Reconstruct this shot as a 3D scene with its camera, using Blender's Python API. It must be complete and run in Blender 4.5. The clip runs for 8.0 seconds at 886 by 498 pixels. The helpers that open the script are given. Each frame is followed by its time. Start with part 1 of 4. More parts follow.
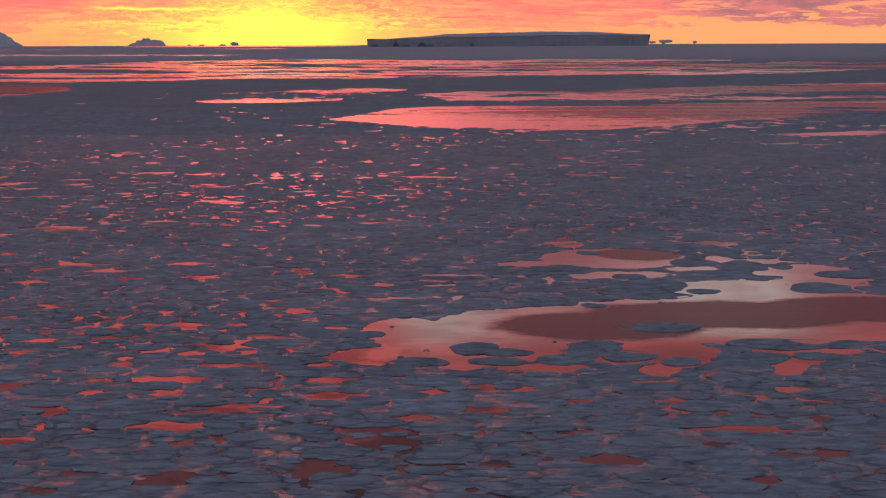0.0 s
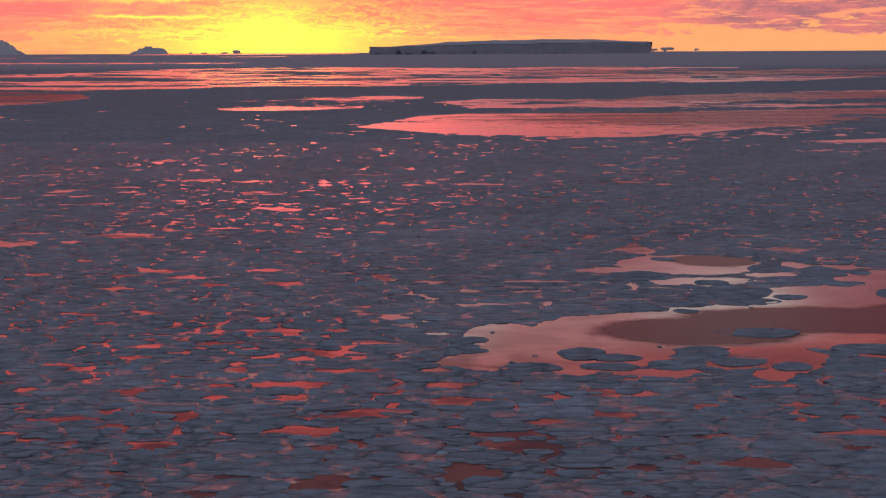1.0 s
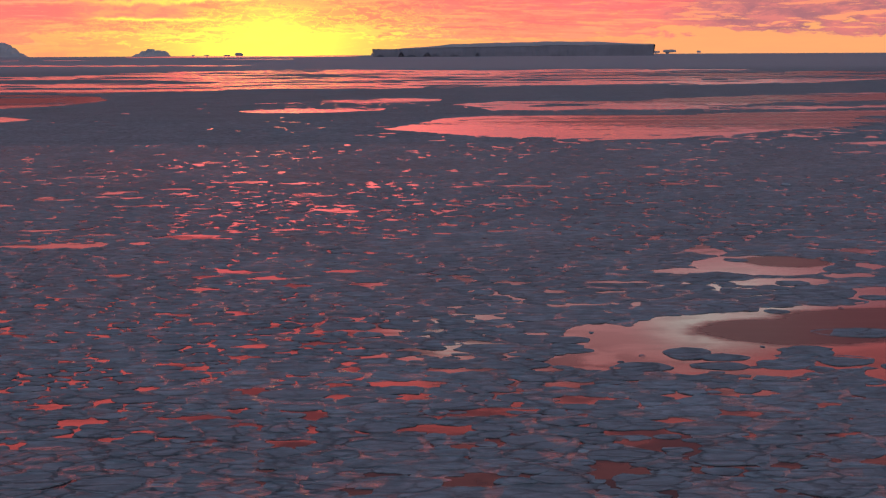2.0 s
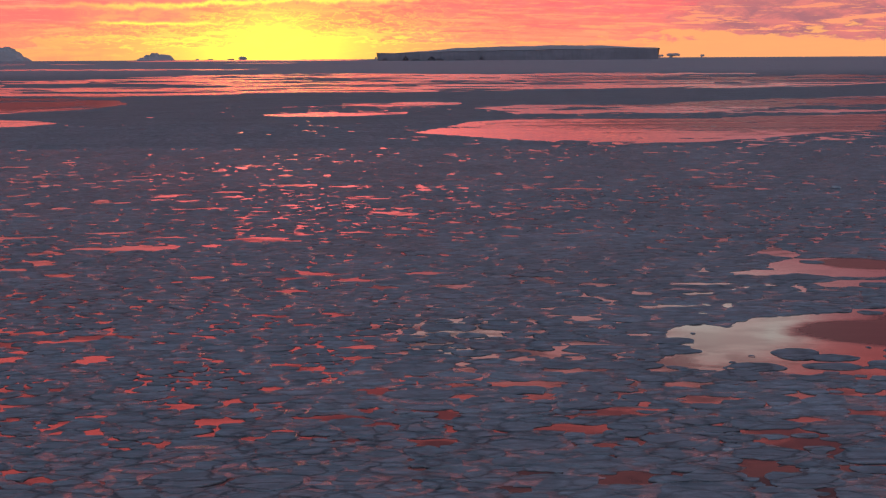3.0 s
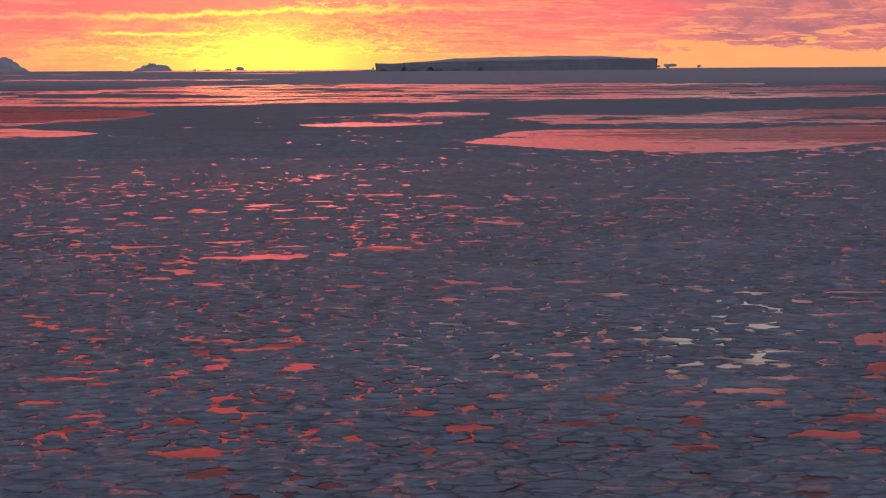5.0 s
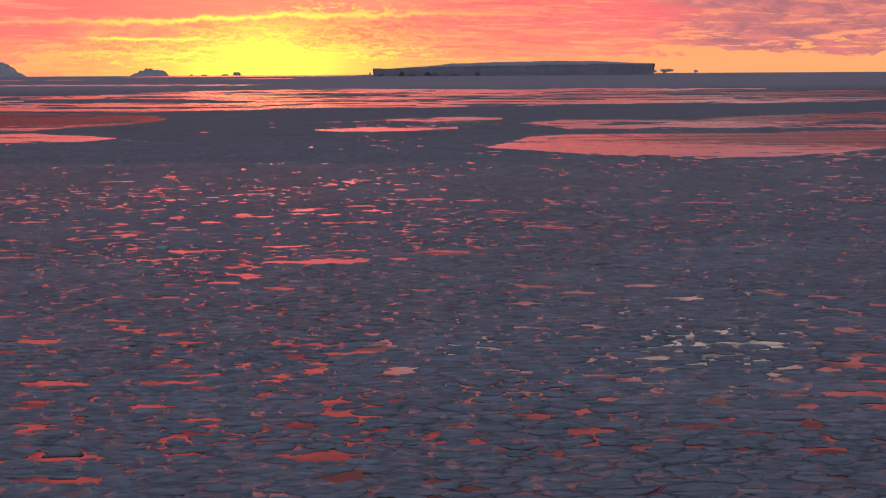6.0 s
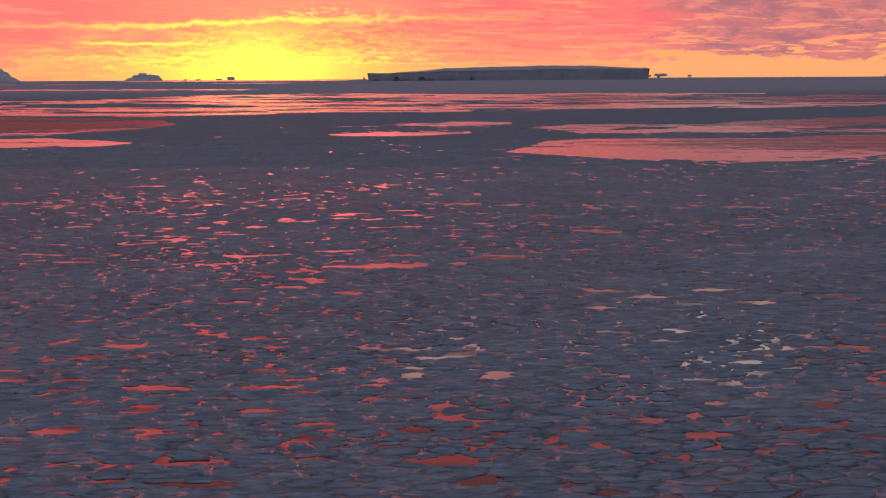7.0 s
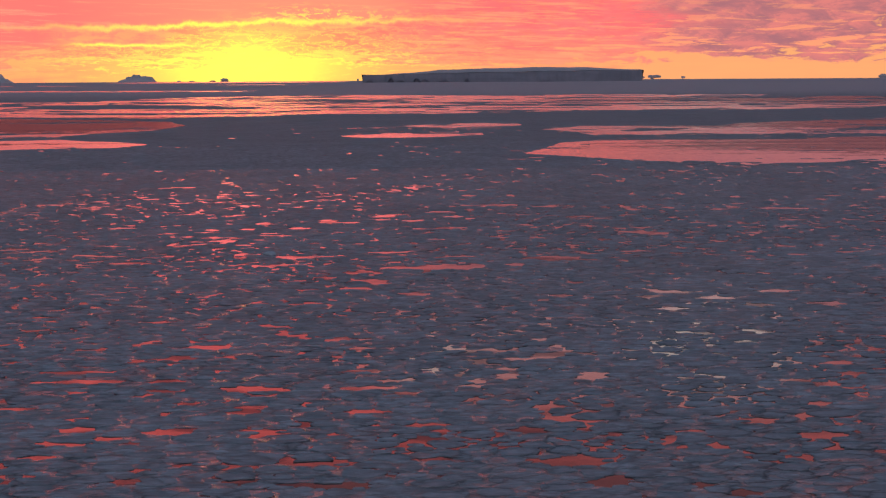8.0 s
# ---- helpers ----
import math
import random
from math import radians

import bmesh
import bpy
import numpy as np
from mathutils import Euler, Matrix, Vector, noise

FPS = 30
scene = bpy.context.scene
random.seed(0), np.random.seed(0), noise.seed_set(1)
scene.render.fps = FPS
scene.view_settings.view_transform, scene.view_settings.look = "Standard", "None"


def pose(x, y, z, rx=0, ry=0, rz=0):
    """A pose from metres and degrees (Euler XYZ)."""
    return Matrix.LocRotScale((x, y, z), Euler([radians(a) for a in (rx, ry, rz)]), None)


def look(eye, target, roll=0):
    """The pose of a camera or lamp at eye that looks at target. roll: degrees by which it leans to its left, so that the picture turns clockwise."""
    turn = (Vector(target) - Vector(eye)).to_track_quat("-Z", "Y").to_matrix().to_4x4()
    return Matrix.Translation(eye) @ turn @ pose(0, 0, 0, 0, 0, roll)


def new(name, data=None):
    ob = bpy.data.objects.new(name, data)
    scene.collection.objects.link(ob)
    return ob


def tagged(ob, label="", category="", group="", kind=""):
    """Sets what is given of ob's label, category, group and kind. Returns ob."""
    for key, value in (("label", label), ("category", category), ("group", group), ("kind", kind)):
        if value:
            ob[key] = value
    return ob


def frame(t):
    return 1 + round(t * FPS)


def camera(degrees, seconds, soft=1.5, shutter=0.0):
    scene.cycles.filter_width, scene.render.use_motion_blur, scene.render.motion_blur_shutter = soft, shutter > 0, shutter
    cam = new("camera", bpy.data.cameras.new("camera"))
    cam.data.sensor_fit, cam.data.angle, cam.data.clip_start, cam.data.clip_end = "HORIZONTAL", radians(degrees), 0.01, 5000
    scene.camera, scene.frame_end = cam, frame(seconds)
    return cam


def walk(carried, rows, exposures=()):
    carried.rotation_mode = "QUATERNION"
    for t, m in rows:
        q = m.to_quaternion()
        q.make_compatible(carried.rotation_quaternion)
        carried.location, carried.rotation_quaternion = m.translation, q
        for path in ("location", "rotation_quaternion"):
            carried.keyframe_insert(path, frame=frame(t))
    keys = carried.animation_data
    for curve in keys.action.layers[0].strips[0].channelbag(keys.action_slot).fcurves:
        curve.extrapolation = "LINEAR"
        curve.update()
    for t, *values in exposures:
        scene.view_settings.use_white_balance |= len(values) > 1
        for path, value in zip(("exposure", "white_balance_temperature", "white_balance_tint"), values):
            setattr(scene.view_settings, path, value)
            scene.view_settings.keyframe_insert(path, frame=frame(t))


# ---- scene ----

# A frozen sea at sunset, seen from the deck of a ship that steams to the left.
# x right, y ahead, z up; the water's surface is z = 0.

# ---- camera ----
cam = camera(32.0, 8.0, soft=1.3)
ROWS = [
    (0.0, -0.000, 0.000, 11.000, 0.000, -7.663, 0.208),
    (0.5, -1.923, -0.170, 11.021, 0.068, -7.542, 0.236),
    (1.0, -3.886, -0.347, 11.002, 0.027, -7.381, 0.274),
    (1.5, -5.784, -0.518, 11.007, 0.027, -7.340, 0.284),
    (3.0, -11.707, -1.191, 10.996, 0.161, -7.153, 0.332),
    (3.5, -13.629, -1.317, 10.986, 0.157, -7.093, 0.337),
    (4.0, -15.633, -1.407, 10.980, 0.124, -6.968, 0.334),
    (4.5, -17.554, -1.500, 10.999, 0.036, -6.858, 0.321),
    (6.0, -23.302, -1.614, 10.973, -0.200, -6.585, 0.328),
    (6.5, -25.199, -1.620, 10.993, -0.331, -6.475, 0.331),
    (7.0, -27.154, -1.677, 10.997, -0.464, -6.416, 0.322),
    (7.5, -28.989, -1.721, 10.998, -0.591, -6.393, 0.323),
    (8.0, -30.931, -1.727, 11.011, -0.737, -6.361, 0.330),
]
walk(cam, [(t, pose(x, y, z, 0, 0, yaw) @ pose(0, 0, 0, 90 + pitch) @ pose(0, 0, 0, 0, 0, -roll))
           for t, x, y, z, yaw, pitch, roll in ROWS])

# ---- sky and sun ----
SUN_AZ, SUN_EL = -6.4, 0.8
REACH = 4900.0
world = bpy.data.worlds.new("sunset_sky")
scene.world = world
world.use_nodes = True


class Net:
    """Short-hand for building a node tree."""

    def __init__(self, tree):
        self.tree = tree
        tree.nodes.clear()

    def node(self, kind, operation=""):
        n = self.tree.nodes.new(kind)
        if operation:
            n.operation = operation
        return n

    def put(self, value, socket):
        if isinstance(value, bpy.types.NodeSocket):
            self.tree.links.new(value, socket)
        elif value is not None:
            socket.default_value = value

    def math(self, op, a, b=None, c=None, clamp=False):
        n = self.node("ShaderNodeMath", op)
        n.use_clamp = clamp
        for value, socket in zip((a, b, c), n.inputs):
            self.put(value, socket)
        return n.outputs[0]

    def step(self, value, low, high, to_low=0.0, to_high=1.0):
        n = self.node("ShaderNodeMapRange")
        n.interpolation_type = "SMOOTHSTEP"
        for v, socket in zip((value, low, high, to_low, to_high), n.inputs):
            self.put(v, socket)
        return n.outputs[0]

    def mix(self, fac, a, b, blend="MIX"):
        n = self.node("ShaderNodeMix")
        n.data_type, n.blend_type, n.clamp_factor = "RGBA", blend, True
        self.put(fac, n.inputs[0])
        for value, socket in ((a, n.inputs[6]), (b, n.inputs[7])):
            self.put((*value, 1.0) if isinstance(value, tuple) else value, socket)
        return n.outputs[2]

    def xyz(self, x, y, z):
        n = self.node("ShaderNodeCombineXYZ")
        for value, socket in zip((x, y, z), n.inputs):
            self.put(value, socket)
        return n.outputs[0]

    def noise(self, vector, scale, detail=5.0, rough=0.55, warp=0.0):
        n = self.node("ShaderNodeTexNoise")
        for value, key in ((vector, "Vector"), (scale, "Scale"), (detail, "Detail"), (rough, "Roughness"), (warp, "Distortion")):
            self.put(value, n.inputs[key])
        return n.outputs[0]


def bell(net, value, middle, width):
    d = net.math("DIVIDE", net.math("SUBTRACT", value, middle), width)
    return net.math("EXPONENT", net.math("MULTIPLY", net.math("MULTIPLY", d, d), -1.0))


w = Net(world.node_tree)
way = w.node("ShaderNodeTexCoord").outputs["Generated"]
split = w.node("ShaderNodeSeparateXYZ")
w.put(way, split.inputs[0])
az = w.math("MULTIPLY", w.math("ARCTAN2", split.outputs[0], split.outputs[1]), 57.2958)
el = w.math("MAXIMUM", w.math("MULTIPLY", w.math("ARCSINE", split.outputs[2]), 57.2958), 0.0)
off_sun = w.math("ABSOLUTE", w.math("SUBTRACT", az, SUN_AZ))

# clear upper sky of the sunset
nishita = w.node("ShaderNodeTexSky")
nishita.sky_type, nishita.sun_disc = "NISHITA", False
nishita.sun_elevation, nishita.sun_rotation = radians(2.0), radians(SUN_AZ)
upper = w.mix(1.0, nishita.outputs[0], (0.05, 0.05, 0.05), "MULTIPLY")
upper = w.mix(1.0, upper, w.mix(w.math("POWER", w.step(el, 0.0, 60.0), 0.6), (0.190, 0.182, 0.215), (0.043, 0.071, 0.126)), "ADD")
# pink belt low in the sky opposite the sun
upper = w.mix(w.math("MULTIPLY", w.step(off_sun, 70.0, 120.0), bell(w, el, 3.0, 8.0)), upper, (0.52, 0.31, 0.37))

# cloud texture, drawn out along the horizon
deck = w.xyz(w.math("MULTIPLY", az, 0.17), w.math("MULTIPLY", el, 0.95), 3.7)
fine = w.xyz(w.math("MULTIPLY", az, 0.46), w.math("MULTIPLY", el, 4.6), 8.1)
tuft = w.xyz(w.math("MULTIPLY", az, 0.9), w.math("MULTIPLY", el, 2.4), 5.5)
high = w.xyz(w.math("MULTIPLY", az, 0.10), w.math("MULTIPLY", el, 0.22), 1.3)
n_deck = w.noise(deck, 1.0, 8.0, 0.62, 0.4)
n_fine = w.noise(fine, 1.0, 8.0, 0.66, 0.5)
n_tuft = w.noise(tuft, 1.0, 5.0, 0.6, 0.5)
n_high = w.noise(high, 1.0, 4.0, 0.5, 0.3)

glow = w.math("MULTIPLY", w.math("MULTIPLY", bell(w, az, SUN_AZ, 5.4), bell(w, el, 0.5, 1.9)), w.step(el, 1.4, 2.3, 1.0, 0.25))
core = w.math("MULTIPLY", w.math("MULTIPLY", bell(w, az, SUN_AZ, 1.8), bell(w, el, 0.3, 1.0)), w.step(n_tuft, 0.25, 0.7, 1.15, 0.55))
wide = w.math("MULTIPLY", bell(w, az, SUN_AZ, 9.0), bell(w, el, 0.0, 3.0))

# clear strips, the lit bellies of the cloud deck, and greyer cloud away from the sun
gap = w.mix(wide, (1.03, 0.43, 0.175), (1.15, 0.52, 0.15))
gap = w.mix(w.math("MULTIPLY", w.step(n_fine, 0.42, 0.58), w.step(az, 6.0, 9.0, 0.85, 0.12)), gap, w.mix(glow, (1.1, 0.33, 0.17), (1.35, 0.62, 0.14)))
near_sun = w.math("MULTIPLY", bell(w, az, SUN_AZ, 3.4), bell(w, el, 0.5, 1.5))
gap = w.mix(near_sun, gap, (1.5, 1.15, 0.13))
mauve = w.step(w.math("ADD", az, w.math("ADD", w.math("MULTIPLY", n_tuft, 7.0), w.math("MULTIPLY", n_deck, 9.0))), 12.6, 19.0)
belly = w.mix(w.step(n_tuft, 0.35, 0.65), (1.36, 0.182, 0.180), (1.32, 0.215, 0.20))
belly = w.mix(w.step(el, 0.4, 1.9, 0.8, 0.0), belly, (1.28, 0.34, 0.18))
belly = w.mix(mauve, belly, w.mix(w.step(n_tuft, 0.35, 0.65), (0.45, 0.175, 0.20), (0.80, 0.235, 0.215)))
belly = w.mix(w.math("MULTIPLY", glow, 0.92), belly, (1.4, 0.56, 0.13))
n_puff = w.noise(w.xyz(w.math("MULTIPLY", az, 1.5), w.math("MULTIPLY", el, 4.6), 2.2), 1.0, 6.0, 0.65, 0.6)
belly = w.mix(w.math("MULTIPLY", w.step(n_puff, 0.50, 0.60), w.step(el, 0.5, 1.3, 0.15, 0.6)), belly, w.mix(mauve, (1.32, 0.235, 0.16), (0.52, 0.185, 0.205)))
belly = w.mix(w.math("MULTIPLY", bell(w, n_puff, 0.485, 0.022), w.math("MULTIPLY", glow, 0.9)), belly, (1.5, 1.0, 0.13))
streaks = w.math("MULTIPLY", w.step(n_fine, 0.52, 0.60), w.step(el, 0.3, 2.9, 0.95, 0.25))
belly = w.mix(streaks, belly, w.mix(glow, (1.25, 0.42, 0.19), (1.5, 1.0, 0.13)))

cover = w.math("ADD", n_deck, w.math("MULTIPLY", w.math("SUBTRACT", n_fine, 0.5), 0.30))
cover = w.math("ADD", cover, w.math("MULTIPLY", w.math("SUBTRACT", n_tuft, 0.5), w.step(az, 3.0, 9.0, 0.34, 0.70)))
cover = w.math("ADD", cover, w.step(w.math("SUBTRACT", el, w.step(az, 5.5, 12.0, 0.0, 0.42)), -0.4, 1.25, -0.15, 0.20))
cover = w.math("SUBTRACT", cover, w.step(el, 0.0, 0.6, 0.22, 0.0))
cover = w.math("ADD", cover, w.step(el, 2.1, 3.0, 0.0, 0.3))
mask = w.step(cover, 0.45, 0.53)
low = w.mix(mask, gap, belly)
# wisps in the red bellies
n_wisp = w.noise(w.xyz(w.math("MULTIPLY", az, 0.42), w.math("ADD", w.math("MULTIPLY", el, 8.5), w.math("MULTIPLY", az, 0.25)), 4.4), 1.0, 6.0, 0.66, 0.35)
wispy = w.math("MULTIPLY", w.math("MULTIPLY", mask, w.math("SUBTRACT", 1.0, mauve)), w.step(az, -3.0, 1.0))
low = w.mix(w.math("MULTIPLY", wispy, w.step(n_wisp, 0.50, 0.62, 0.0, 0.75)), low, (1.24, 0.37, 0.205))
low = w.mix(w.math("MULTIPLY", wispy, w.step(n_wisp, 0.46, 0.36, 0.0, 0.7)), low, (1.22, 0.19, 0.185))
rim = w.math("MULTIPLY", w.math("MULTIPLY", mask, w.math("SUBTRACT", 1.0, mask)), w.math("MULTIPLY", glow, 4.0))
low = w.mix(rim, low, (1.6, 1.15, 0.14))
# the edge of the deck above the sun: plain red cloud over it, gilded along the brink
n_edge = w.noise(w.xyz(w.math("MULTIPLY", az, 0.85), w.math("MULTIPLY", el, 0.8), 9.4), 1.0, 6.0, 0.62, 0.2)
brink = w.math("SUBTRACT", el, w.math("ADD", w.step(az, -8.4, -5.0, 1.52, 1.76), w.math("MULTIPLY", n_edge, 0.72)))
sunward = w.step(az, -2.5, 1.5, 1.0, 0.0)
deck_red = w.mix(w.step(az, -15.0, -6.0), (1.33, 0.205, 0.185), (1.36, 0.33, 0.20))
deck_red = w.mix(w.step(n_wisp, 0.52, 0.66, 0.0, 0.55), deck_red, (1.34, 0.40, 0.22))
low = w.mix(w.math("MULTIPLY", w.math("MULTIPLY", w.step(brink, -0.02, 0.14), sunward), 0.92), low, deck_red)
# a bank of cloud lower down, away from the sun
bank = w.math("MULTIPLY", w.step(az, -13.6, -12.6), w.step(w.math("ADD", az, w.math("MULTIPLY", n_tuft, 2.0)), -8.9, -7.6, 1.0, 0.0))
under = w.math("ADD", el, w.math("MULTIPLY", n_edge, 0.5))
bank = w.math("MULTIPLY", w.math("MULTIPLY", bank, w.step(under, 1.42, 1.56)), w.step(brink, -0.20, -0.10, 1.0, 0.0))
low = w.mix(w.math("MULTIPLY", bank, 0.9), low, w.mix(w.step(n_puff, 0.42, 0.6), (1.34, 0.30, 0.19), (1.36, 0.42, 0.18)))
far_left = w.math("MULTIPLY", w.step(az, -14.2, -12.4, 1.0, 0.0), w.step(under, 1.25, 1.6))
low = w.mix(w.math("MULTIPLY", far_left, 0.85), low, w.mix(w.step(n_wisp, 0.52, 0.64), (1.33, 0.22, 0.185), (1.26, 0.34, 0.23)))
gilt = w.math("MULTIPLY", bell(w, brink, -0.06, 0.085), w.math("MULTIPLY", bell(w, az, -6.6, 5.6), w.step(n_tuft, 0.28, 0.5, 0.45, 1.0)))
gilt = w.math("MAXIMUM", gilt, w.math("MULTIPLY", bell(w, under, 1.46, 0.05), w.math("MULTIPLY", w.step(az, -13.4, -11.5), w.step(az, -9.0, -7.5, 0.85, 0.0))))
low = w.mix(gilt, low, (1.6, 1.12, 0.14))
# bright flecks low over the horizon
flecks = w.noise(w.xyz(w.math("MULTIPLY", az, 1.6), w.math("MULTIPLY", el, 9.0), 7.7), 1.0, 5.0, 0.7, 0.5)
flecks = w.math("MULTIPLY", w.math("MULTIPLY", w.step(flecks, 0.55, 0.61), bell(w, el, 0.55, 0.5)), w.math("MAXIMUM", bell(w, az, -10.8, 2.2), bell(w, az, -2.2, 2.6)))
low = w.mix(w.math("MULTIPLY", flecks, 0.8), low, (1.5, 0.98, 0.15))
# torn gold tufts above the sun
tufts = w.math("MULTIPLY", w.math("MULTIPLY", bell(w, az, -3.6, 2.4), bell(w, brink, 0.12, 0.28)), w.step(n_puff, 0.50, 0.42))
low = w.mix(w.math("MULTIPLY", tufts, 0.9), low, (1.5, 0.85, 0.15))
# torn puffs in front of the glow
puffs = w.math("MULTIPLY", w.math("MULTIPLY", bell(w, az, -5.6, 1.7), bell(w, brink, -0.38, 0.30)), w.step(n_puff, 0.47, 0.53))
low = w.mix(w.math("MULTIPLY", puffs, 0.9), low, (1.38, 0.55, 0.16))
low = w.mix(core, low, (2.2, 1.7, 0.15))

# red cloud bellies higher up, with a pale break in them
red = w.mix(w.step(az, -6.0, 2.5), w.mix(w.step(az, -13.0, -8.0), (0.86, 0.235, 0.25), (1.42, 0.225, 0.25)), (0.54, 0.185, 0.22))
red = w.mix(w.math("MULTIPLY", w.step(az, -13.0, -8.0, 1.0, 0.0), w.step(el, 6.0, 8.5)), red, (1.05, 0.20, 0.19))
red = w.mix(w.step(el, 9.0, 11.0), red, w.mix(w.step(az, -3.0, 10.0), (1.55, 0.25, 0.245), (0.95, 0.22, 0.225)))
red = w.mix(w.math("MULTIPLY", w.step(n_high, 0.46, 0.62), 0.4), red, (0.42, 0.12, 0.12))
pale = w.math("MULTIPLY", w.math("MULTIPLY", w.step(az, -4.5, -0.5), w.step(az, 11.0, 17.0, 1.0, 0.0)), w.math("MULTIPLY", w.step(w.math("ADD", el, w.step(az, 4.0, 9.0, 0.0, 1.1)), 7.9, 9.4), w.step(w.math("SUBTRACT", el, w.step(az, -1.0, 2.0, 0.0, 0.5)), 10.6, 12.6, 1.0, 0.0)))
rift = w.noise(w.xyz(w.math("MULTIPLY", az, 0.22), w.math("MULTIPLY", el, 0.5), 6.2), 1.0, 4.0, 0.55, 0.3)
red = w.mix(w.math("MULTIPLY", pale, 0.75), red, (0.92, 0.46, 0.47))
torn = w.math("MULTIPLY", bell(w, az, 10.6, 3.4), bell(w, el, 9.9, 1.9))
torn = w.math("MAXIMUM", torn, w.math("MULTIPLY", bell(w, az, 0.4, 2.2), bell(w, el, 10.6, 0.9)))
red = w.mix(w.math("MULTIPLY", w.step(torn, 0.2, 0.85), w.step(rift, 0.36, 0.58, 0.25, 1.0)), red, (1.0, 0.88, 0.82))
red = w.mix(w.step(w.math("SUBTRACT", el, w.step(az, -13.0, -10.5, 1.0, 0.0)), 13.5, 15.0), red, (0.42, 0.15, 0.165))
red = w.mix(w.math("MULTIPLY", bell(w, az, SUN_AZ + 1.0, 5.5), bell(w, el, 4.2, 2.6)), red, (2.3, 0.41, 0.40))
low = w.mix(w.step(el, 2.9, 4.1), low, red)

fade = w.math("MULTIPLY", w.step(w.math("ADD", el, w.math("MULTIPLY", n_high, 8.0)), 20.0, 30.0, 1.0, 0.0), w.step(off_sun, 25.0, 80.0, 1.0, 0.0))
sky = w.mix(fade, upper, low)
back = w.node("ShaderNodeBackground")
w.put(sky, back.inputs[0])
back.inputs[1].default_value = 1.0
w.put(back.outputs[0], w.node("ShaderNodeOutputWorld").inputs[0])

# the sun itself, low and veiled by cloud
veiled = bpy.data.lights.new("sun", "SUN")
veiled.energy, veiled.angle, veiled.color = 0.01, radians(6.0), (1.0, 0.5, 0.15)
sun = new("sun", veiled)
sun_way = Vector((math.sin(radians(SUN_AZ)), math.cos(radians(SUN_AZ)), math.tan(radians(SUN_EL))))
sun.matrix_world = look(sun_way * 100.0, (0, 0, 0))

# ---- materials ----


def material(name):
    m = bpy.data.materials.new(name)
    m.use_nodes = True
    net = Net(m.node_tree)
    shader = net.node("ShaderNodeBsdfPrincipled")
    net.put(shader.outputs[0], net.node("ShaderNodeOutputMaterial").inputs[0])
    return m, net, shader


def place(net, sx=1.0, sy=1.0, sz=1.0):
    """World-sized coordinates, stretched by the factors."""
    n = net.node("ShaderNodeVectorMath", operation="MULTIPLY")
    net.put(net.node("ShaderNodeNewGeometry").outputs["Position"], n.inputs[0])
    n.inputs[1].default_value = (sx, sy, sz)
    return n.outputs[0]


def bump(net, shader, height, strength, distance):
    b = net.node("ShaderNodeBump")
    b.inputs["Distance"].default_value = distance
    net.put(strength, b.inputs["Strength"])
    net.put(height, b.inputs["Height"])
    net.put(b.outputs[0], shader.inputs["Normal"])


# films of new frazil ice that dull the open water: x, y, half width, half depth
FILMS = [(6.2, 59.3, 4.45, 3.51), (11.4, 61.7, 6.50, 3.40), (17.2, 62.9, 5.11, 3.26), (10.2, 79.5, 2.71, 2.57),
         (62.0, 245.0, 58.0, 36.0), (100.0, 345.0, 85.0, 46.0),
         (-140.0, 370.0, 72.0, 75.0), (-150.0, 262.0, 50.0, 8.0), (230.0, 700.0, 190.0, 130.0)]


